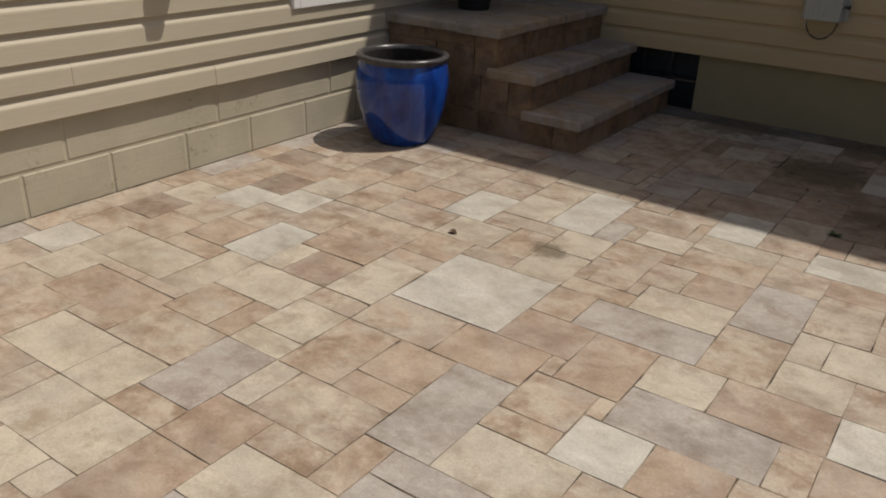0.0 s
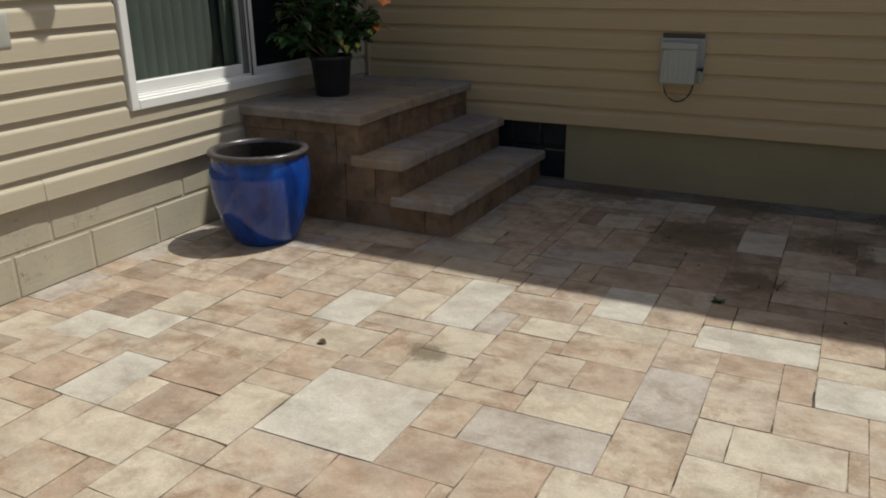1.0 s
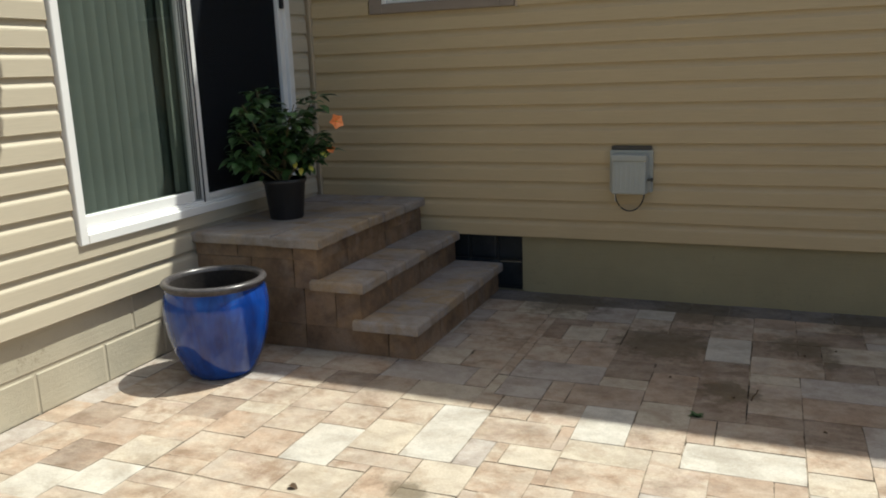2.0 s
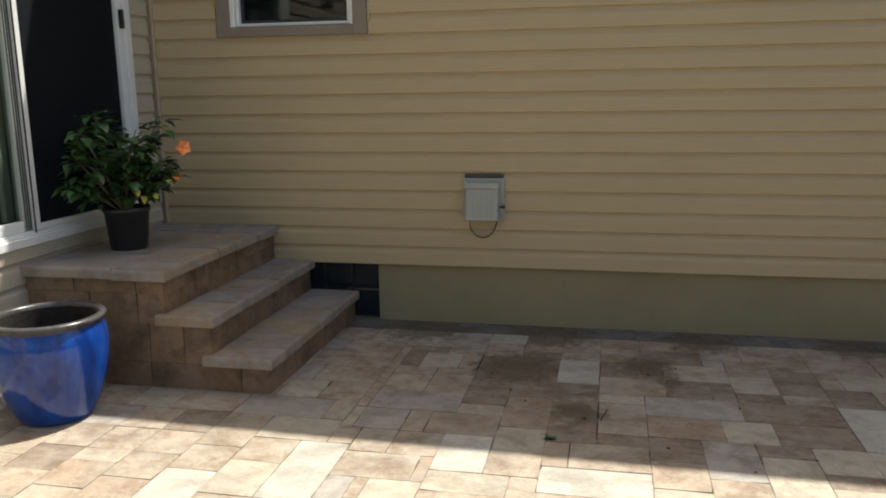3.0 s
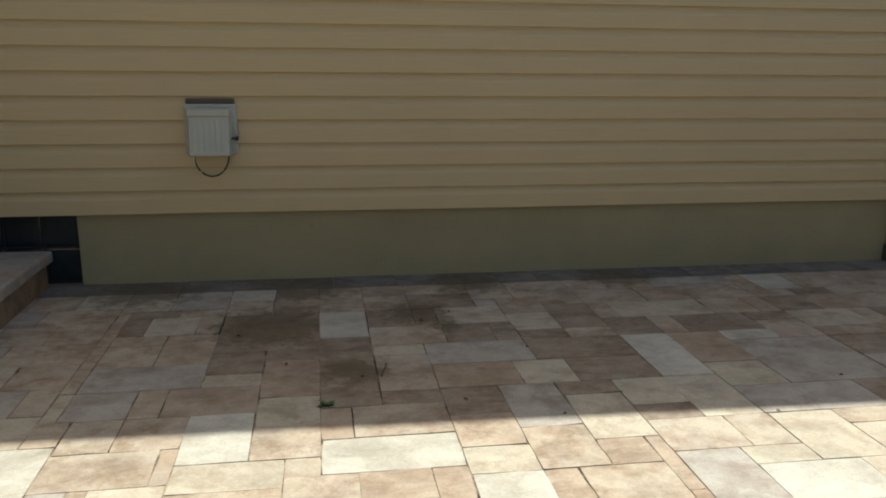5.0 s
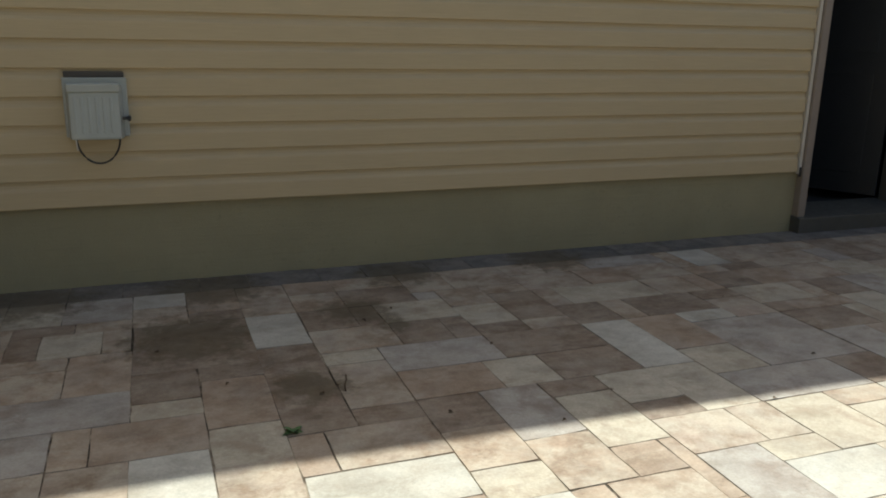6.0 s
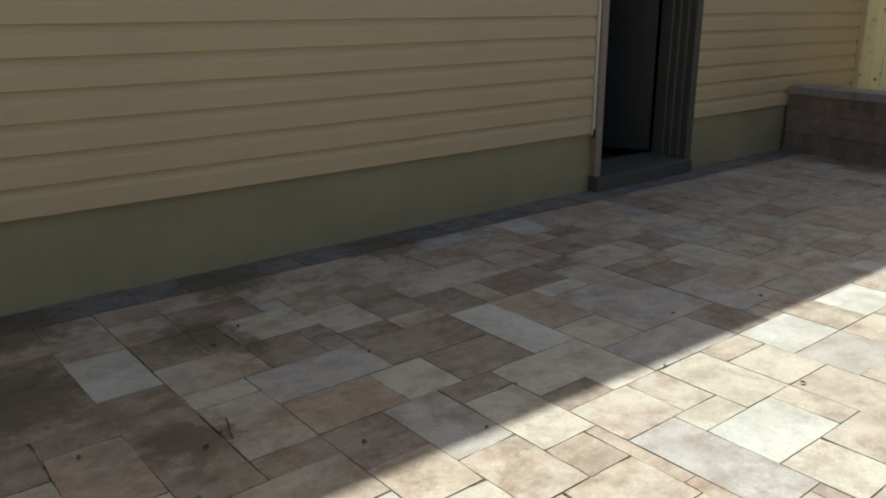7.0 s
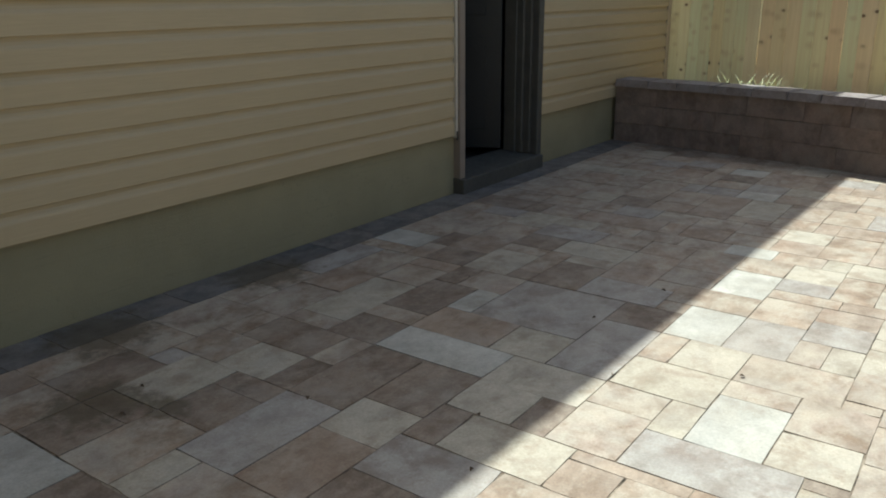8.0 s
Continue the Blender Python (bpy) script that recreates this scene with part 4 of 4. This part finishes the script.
part("glass_body", turned(lathe_bm([(0.070, 0.047), (0.052, -0.118)], 24), lantern_at @ pose(0.40, 0, 0)), M_LAMPGLASS, lantern, "clear tapered glass")
part("base", turned(lathe_bm([(0.0, -0.119), (0.055, -0.12), (0.052, -0.145), (0.0, -0.15)], 24), lantern_at @ pose(0.40, 0, 0)), M_BLACK, lantern)

# ---- grass tuft in the bed, weeds and litter ----
grass = tagged(new("grass_tuft"), "pale straw-green ornamental grass in the raised bed", "plant")
gv, gf = [], []
rng = random.Random(5)
for i in range(120):
    a = rng.uniform(0, 2 * math.pi)
    way = Vector((math.cos(a), math.sin(a), rng.uniform(0.5, 2.2)))
    at = Vector((rng.gauss(0, 0.05), rng.gauss(0, 0.16), 0))
    leaf_into(gv, gf, at, way, Vector((0, 0, 1)), rng.uniform(0.16, 0.31), 0.006, 0.3)
tuft = new("blades", mesh_of("blades", gv, gf, M_GRASS))
tuft.parent = grass
grass.location = (6.05, 4.75, 0.40)

weed = tagged(new("weed"), "small green weed growing in a paving joint", "plant")
wv, wf = [], []
for i in range(14):
    a = rng.uniform(0, 2 * math.pi)
    leaf_into(wv, wf, Vector((0, 0, 0)), Vector((math.cos(a), math.sin(a), rng.uniform(0.1, 0.9))), Vector((0, 0, 1)), rng.uniform(0.02, 0.045), 0.016)
w = new("leaves", mesh_of("leaves", wv, wf, M_LEAF))
w.parent = weed
weed.location = (-0.455, 4.09, 0.0)
twig = tagged(part("twig", tube_bm([(-0.235, 4.33, 0.006), (-0.23, 4.36, 0.012), (-0.215, 4.40, 0.016), (-0.21, 4.43, 0.02)], 0.003, 6), M_DRY), "short dry twig lying on the pavers", "twig")

for i, (x, y) in enumerate(((-1.86, 2.98), (0.0, 5.02), (0.44, 4.60), (0.66, 4.05), (0.40, 3.90), (1.75, 4.82), (2.1, 4.0), (-0.25, 4.38), (-0.31, 4.33), (1.42, 3.45), (0.16, 5.14), (0.05, 4.07), (-0.61, 4.52), (1.63, 4.10), (1.17, 3.82), (-0.84, 4.89))):
    v, f = [], []
    a = rng.uniform(0, 6.28)
    leaf_into(v, f, Vector((0, 0, 0.002)), Vector((math.cos(a), math.sin(a), 0.05)), Vector((0, 0, 1)), 0.045 if i == 0 else rng.uniform(0.014, 0.026), 0.03 if i == 0 else 0.014, 0.7)
    me = mesh_of("dead_leaf", v, f, M_DRY)
    ob = tagged(new("dead_leaf", me), "small curled brown leaf on the paving", "leaf", group="fallen leaves")
    ob.location = (x, y, 0.002)

# ---- paving: cast stones in a random ashlar bond on a 4.5 inch module ----
pavement = block("pavement", (WEST - 0.003, PATIO_Y0, -0.089, 5.85, NORTH - 0.001, -0.0028), M_SAND)
tagged(pavement, "buff, cream and grey cast-stone patio pavers with dark joints", "paving", kind="structure")
UNIT, OX, OY = 0.05875, -1.69, 2.345                       # half a module
COLS, ROWS_N = (-26, 126), (-94, 54)
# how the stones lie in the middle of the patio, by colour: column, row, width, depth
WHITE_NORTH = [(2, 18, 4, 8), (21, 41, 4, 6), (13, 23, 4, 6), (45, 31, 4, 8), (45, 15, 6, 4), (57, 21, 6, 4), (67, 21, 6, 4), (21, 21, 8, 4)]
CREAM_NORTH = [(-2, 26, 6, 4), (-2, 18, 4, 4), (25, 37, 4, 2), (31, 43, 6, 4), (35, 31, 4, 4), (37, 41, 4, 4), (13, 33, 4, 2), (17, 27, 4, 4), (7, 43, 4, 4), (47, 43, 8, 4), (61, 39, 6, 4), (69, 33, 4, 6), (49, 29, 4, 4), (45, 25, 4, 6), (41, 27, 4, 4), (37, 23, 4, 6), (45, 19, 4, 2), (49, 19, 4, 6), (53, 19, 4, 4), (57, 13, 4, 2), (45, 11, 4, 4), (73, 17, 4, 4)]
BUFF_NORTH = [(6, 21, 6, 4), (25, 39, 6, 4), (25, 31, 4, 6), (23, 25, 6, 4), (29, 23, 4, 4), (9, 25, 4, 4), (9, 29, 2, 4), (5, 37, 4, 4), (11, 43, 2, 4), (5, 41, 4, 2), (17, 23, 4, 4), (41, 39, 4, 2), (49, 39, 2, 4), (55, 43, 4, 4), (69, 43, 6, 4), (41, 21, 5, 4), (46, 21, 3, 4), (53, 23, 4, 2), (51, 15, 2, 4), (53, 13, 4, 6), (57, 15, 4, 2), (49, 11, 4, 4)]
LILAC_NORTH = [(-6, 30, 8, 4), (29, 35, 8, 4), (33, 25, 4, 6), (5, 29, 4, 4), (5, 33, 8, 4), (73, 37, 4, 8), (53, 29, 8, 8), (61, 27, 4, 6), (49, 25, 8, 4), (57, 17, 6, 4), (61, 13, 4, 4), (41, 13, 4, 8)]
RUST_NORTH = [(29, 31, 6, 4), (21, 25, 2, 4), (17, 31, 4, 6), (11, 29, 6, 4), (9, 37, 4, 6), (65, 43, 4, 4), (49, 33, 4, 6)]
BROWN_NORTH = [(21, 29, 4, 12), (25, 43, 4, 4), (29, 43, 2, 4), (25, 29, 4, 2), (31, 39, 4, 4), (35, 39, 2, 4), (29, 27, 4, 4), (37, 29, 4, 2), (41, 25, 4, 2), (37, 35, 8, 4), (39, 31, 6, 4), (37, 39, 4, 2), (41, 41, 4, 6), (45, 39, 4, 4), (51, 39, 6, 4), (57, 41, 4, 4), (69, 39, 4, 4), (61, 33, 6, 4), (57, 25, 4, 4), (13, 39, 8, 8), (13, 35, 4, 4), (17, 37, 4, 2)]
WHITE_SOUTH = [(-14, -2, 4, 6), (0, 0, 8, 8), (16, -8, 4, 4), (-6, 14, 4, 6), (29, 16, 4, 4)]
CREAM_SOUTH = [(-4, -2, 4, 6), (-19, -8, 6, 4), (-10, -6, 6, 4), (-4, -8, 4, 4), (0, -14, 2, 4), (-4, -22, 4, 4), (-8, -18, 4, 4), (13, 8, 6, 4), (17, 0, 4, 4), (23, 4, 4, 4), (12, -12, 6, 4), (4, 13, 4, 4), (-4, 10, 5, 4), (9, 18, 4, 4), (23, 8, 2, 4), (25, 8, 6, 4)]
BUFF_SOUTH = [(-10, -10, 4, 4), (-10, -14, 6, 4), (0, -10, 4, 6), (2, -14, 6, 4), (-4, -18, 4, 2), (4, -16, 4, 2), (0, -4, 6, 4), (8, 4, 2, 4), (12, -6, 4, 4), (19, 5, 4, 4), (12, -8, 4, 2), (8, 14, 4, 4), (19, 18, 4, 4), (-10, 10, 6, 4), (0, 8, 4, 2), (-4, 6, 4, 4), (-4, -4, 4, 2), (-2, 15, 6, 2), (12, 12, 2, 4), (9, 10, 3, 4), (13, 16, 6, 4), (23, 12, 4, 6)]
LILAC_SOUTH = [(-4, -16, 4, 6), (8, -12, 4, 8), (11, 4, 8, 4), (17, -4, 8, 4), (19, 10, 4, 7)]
BROWN_SOUTH_SUNLIT = [(-18, -13, 8, 4), (-6, -10, 2, 4), (4, -8, 4, 4), (4, -10, 4, 2), (0, -18, 4, 4), (0, -24, 4, 6), (6, -4, 6, 4), (9, 0, 4, 4), (13, -2, 4, 6), (21, 0, 6, 4), (-10, 2, 6, 4), (-8, -2, 4, 4), (15, 12, 4, 4), (23, 18, 4, 4), (27, 16, 2, 4)]
taken, plan = set(), []
# browns on the sunlit south side take a lighter copy; shaded ones keep M_BROWN
LAID = ((WHITE_NORTH, M_PALE), (CREAM_NORTH, M_CREAM), (BUFF_NORTH, M_BUFF), (LILAC_NORTH, M_LILAC), (RUST_NORTH, M_RUST_AND_LIT_BROWN), (BROWN_NORTH, M_BROWN),
        (WHITE_SOUTH, M_PALE), (CREAM_SOUTH, M_CREAM), (BUFF_SOUTH, M_BUFF), (LILAC_SOUTH, M_LILAC), (BROWN_SOUTH_SUNLIT, M_RUST_AND_LIT_BROWN))
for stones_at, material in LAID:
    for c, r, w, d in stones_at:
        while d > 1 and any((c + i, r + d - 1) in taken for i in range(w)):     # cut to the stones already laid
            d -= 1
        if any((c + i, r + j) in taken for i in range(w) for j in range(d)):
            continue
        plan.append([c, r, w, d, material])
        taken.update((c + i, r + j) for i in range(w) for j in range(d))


def closed(c, r):
    return (c, r) in taken or not (COLS[0] <= c < COLS[1] and ROWS_N[0] <= r < ROWS_N[1])


# stones widen to close gaps that are too narrow for another
for p in plan:
    for side in range(4):
        c, r, w, d, m = p
        strip, beyond = (([(c + w, r + j) for j in range(d)], [(c + w + 1, r + j) for j in range(d)]), ([(c - 1, r + j) for j in range(d)], [(c - 2, r + j) for j in range(d)]),
                         ([(c + i, r + d) for i in range(w)], [(c + i, r + d + 1) for i in range(w)]), ([(c + i, r - 1) for i in range(w)], [(c + i, r - 2) for i in range(w)]))[side]
        if not any(closed(*q) for q in strip) and all(closed(*q) for q in beyond):
            taken.update(strip)
            p[2 if side < 2 else 3] += 1
            if side in (1, 3):
                p[0 if side == 1 else 1] -= 1

SIZES = [(4, 4), (4, 6), (6, 4), (2, 4), (4, 2), (8, 4), (4, 8), (8, 8)]
WEIGHTS = [7, 5, 5, 0.8, 0.8, 1.2, 1.0, 0.25]
rng = random.Random(12)


def run(c, r, dc, dr, most=9):
    n = 0
    while n < most and not closed(c + n * dc, r + n * dr):
        n += 1
    return n


for r in range(*ROWS_N):
    for c in range(*COLS):
        if (c, r) in taken:
            continue
        wide = run(c, r, 1, 0)
        best = None
        for attempt in range(24):
            w, d = rng.choices(SIZES, WEIGHTS)[0]
            if wide <= 3 or wide == 5:
                w = wide
            if w > wide or wide - w == 1 or (attempt < 14 and wide - w in (2, 3)):
                continue
            deep = min(run(c + i, r, 0, 1) for i in range(w))
            if deep <= 3 or deep == 5:
                d = deep
            if d > deep or deep - d == 1 or (attempt < 14 and deep - d in (2, 3)):
                continue
            best = (w, d)
            break
        if best is None:
            w = min(wide, 4)
            best = (w, min(4, min(run(c + i, r, 0, 1) for i in range(w))))
        w, d = best
        pick = rng.random()
        plan.append([c, r, w, d, M_BUFF if pick < 0.60 else M_CREAM if pick < 0.74 else M_PALE if pick < 0.77 else M_LILAC if pick < 0.85 else M_RUST_AND_LIT_BROWN if pick < 0.93 else M_BROWN])
        taken.update((c + i, r + j) for i in range(w) for j in range(d))



def drawn(k, marks):
    """Where a line of the bond lies, shifted so that the stones fit the camera's view."""
    for (a, u), (b, v) in zip(marks, marks[1:]):
        if k <= b:
            return u + (v - u) * (k - a) / (b - a)
    return k


LINES_X = [(-200, -200), (9, 9), (13, 12.8), (45, 44.0), (49, 47.9), (57, 56.7), (70, 69.7), (200, 200)]
LINES_Y = [(-200, -200), (25, 25.1), (31, 31.45), (39, 40.0), (47, 48.6), (54, 56)]
stones = []
for c, r, w, d, m in plan:
    x0, x1, y0, y1 = drawn(c, LINES_X), drawn(c + w, LINES_X), drawn(r, LINES_Y), drawn(r + d, LINES_Y)
    stones.append((OX + x0 * UNIT, OY + y0 * UNIT, (x1 - x0) * UNIT, (y1 - y0) * UNIT, m))
# darker border course along the north and west walls
north_edge, west_edge = OY + 56 * UNIT, OX + COLS[0] * UNIT
x = west_edge
while x < 5.75:
    w = rng.choice((0.235, 0.3525, 0.3525))
    stones.append((x, north_edge, w, NORTH - 0.004 - north_edge, M_SLATE))
    x += w
y = PATIO_Y0
while y < NORTH - 0.2:
    d = rng.choice((0.235, 0.3525))
    stones.append((WEST + 0.004, y, west_edge - WEST - 0.004, min(d, NORTH - 0.004 - y), M_LILAC if rng.random() < 0.6 else M_BUFF))
    y += d

cache, far = {}, {}
for x, y, w, d, material in stones:
    if x > garden_x(max(y, -3)) + 0.1 or y + d < PATIO_Y0:
        continue
    cx, cy = x + w / 2, y + d / 2
    tilt = (rng.uniform(-0.0010, 0.0010), rng.uniform(-0.16, 0.16), rng.uniform(-0.16, 0.16), rng.uniform(-0.5, 0.5))
    near = -2.6 < cx < 1.8 and 1.55 < cy < 5.40
    gap = rng.choice((0.0, 0.0, 0.0003, 0.0011))
    key = (round(w, 3), round(d, 3), material.name, gap, rng.randrange(2))
    if near:
        if key not in cache:
            cache[key] = stone_mesh("paver", w - 2 * gap, d - 2 * gap, 0.045, material, 0.0003, rng, 0.0012)
        piece("paver", cache[key], pose(x + gap, y + gap, tilt[0], *tilt[1:]), pavement)
    else:
        far.setdefault(material.name, []).append((x + gap, y + gap, w - 2 * gap, d - 2 * gap, tilt))
FAR_STOPS = {"paver_buff": dict(stops=BUFF), "paver_pale": dict(stops=PALE, blotches=False, mottle=0.7, vein=0.6, bloom=(0.472, 0.437, 0.377), wear=(0.344, 0.295, 0.238)),
             "paver_cream": dict(stops=CREAM, bloom=(0.451, 0.398, 0.320), wear=(0.295, 0.230, 0.168)),
             "paver_lilac": dict(stops=LILAC, bloom=(0.394, 0.361, 0.328), wear=(0.230, 0.180, 0.148)), "paver_brown": dict(stops=BROWN, bloom=(0.33, 0.27, 0.21), wear=(0.15, 0.098, 0.064)),
             "paver_rust": dict(stops=RUST_AND_LIT_BROWN, bloom=(0.40, 0.325, 0.255), wear=(0.235, 0.155, 0.105)),
             "paver_slate": dict(stops=SLATE, bloom=(0.185, 0.165, 0.152), wear=(0.072, 0.064, 0.062))}
for name, cells in sorted(far.items()):
    verts, faces = [], []
    for x, y, w, d, tilt in cells:
        b = len(verts)
        vs, fs = stone_geometry(w, d, 0.045, 0.0003, rng, 0.0009)
        verts += [(x + px, y + py, z + tilt[0] + px * tilt[2] * 0.012 + py * tilt[1] * 0.012) for px, py, z in vs]
        faces += [tuple(b + i for i in f) for f in fs]
    ob = new("pavers_rest", mesh_of("pavers_rest", verts, faces, mat_paver(name + "_rest", island=True, **FAR_STOPS[name])))
    ob.parent = pavement
    tagged(ob, kind="stuff")
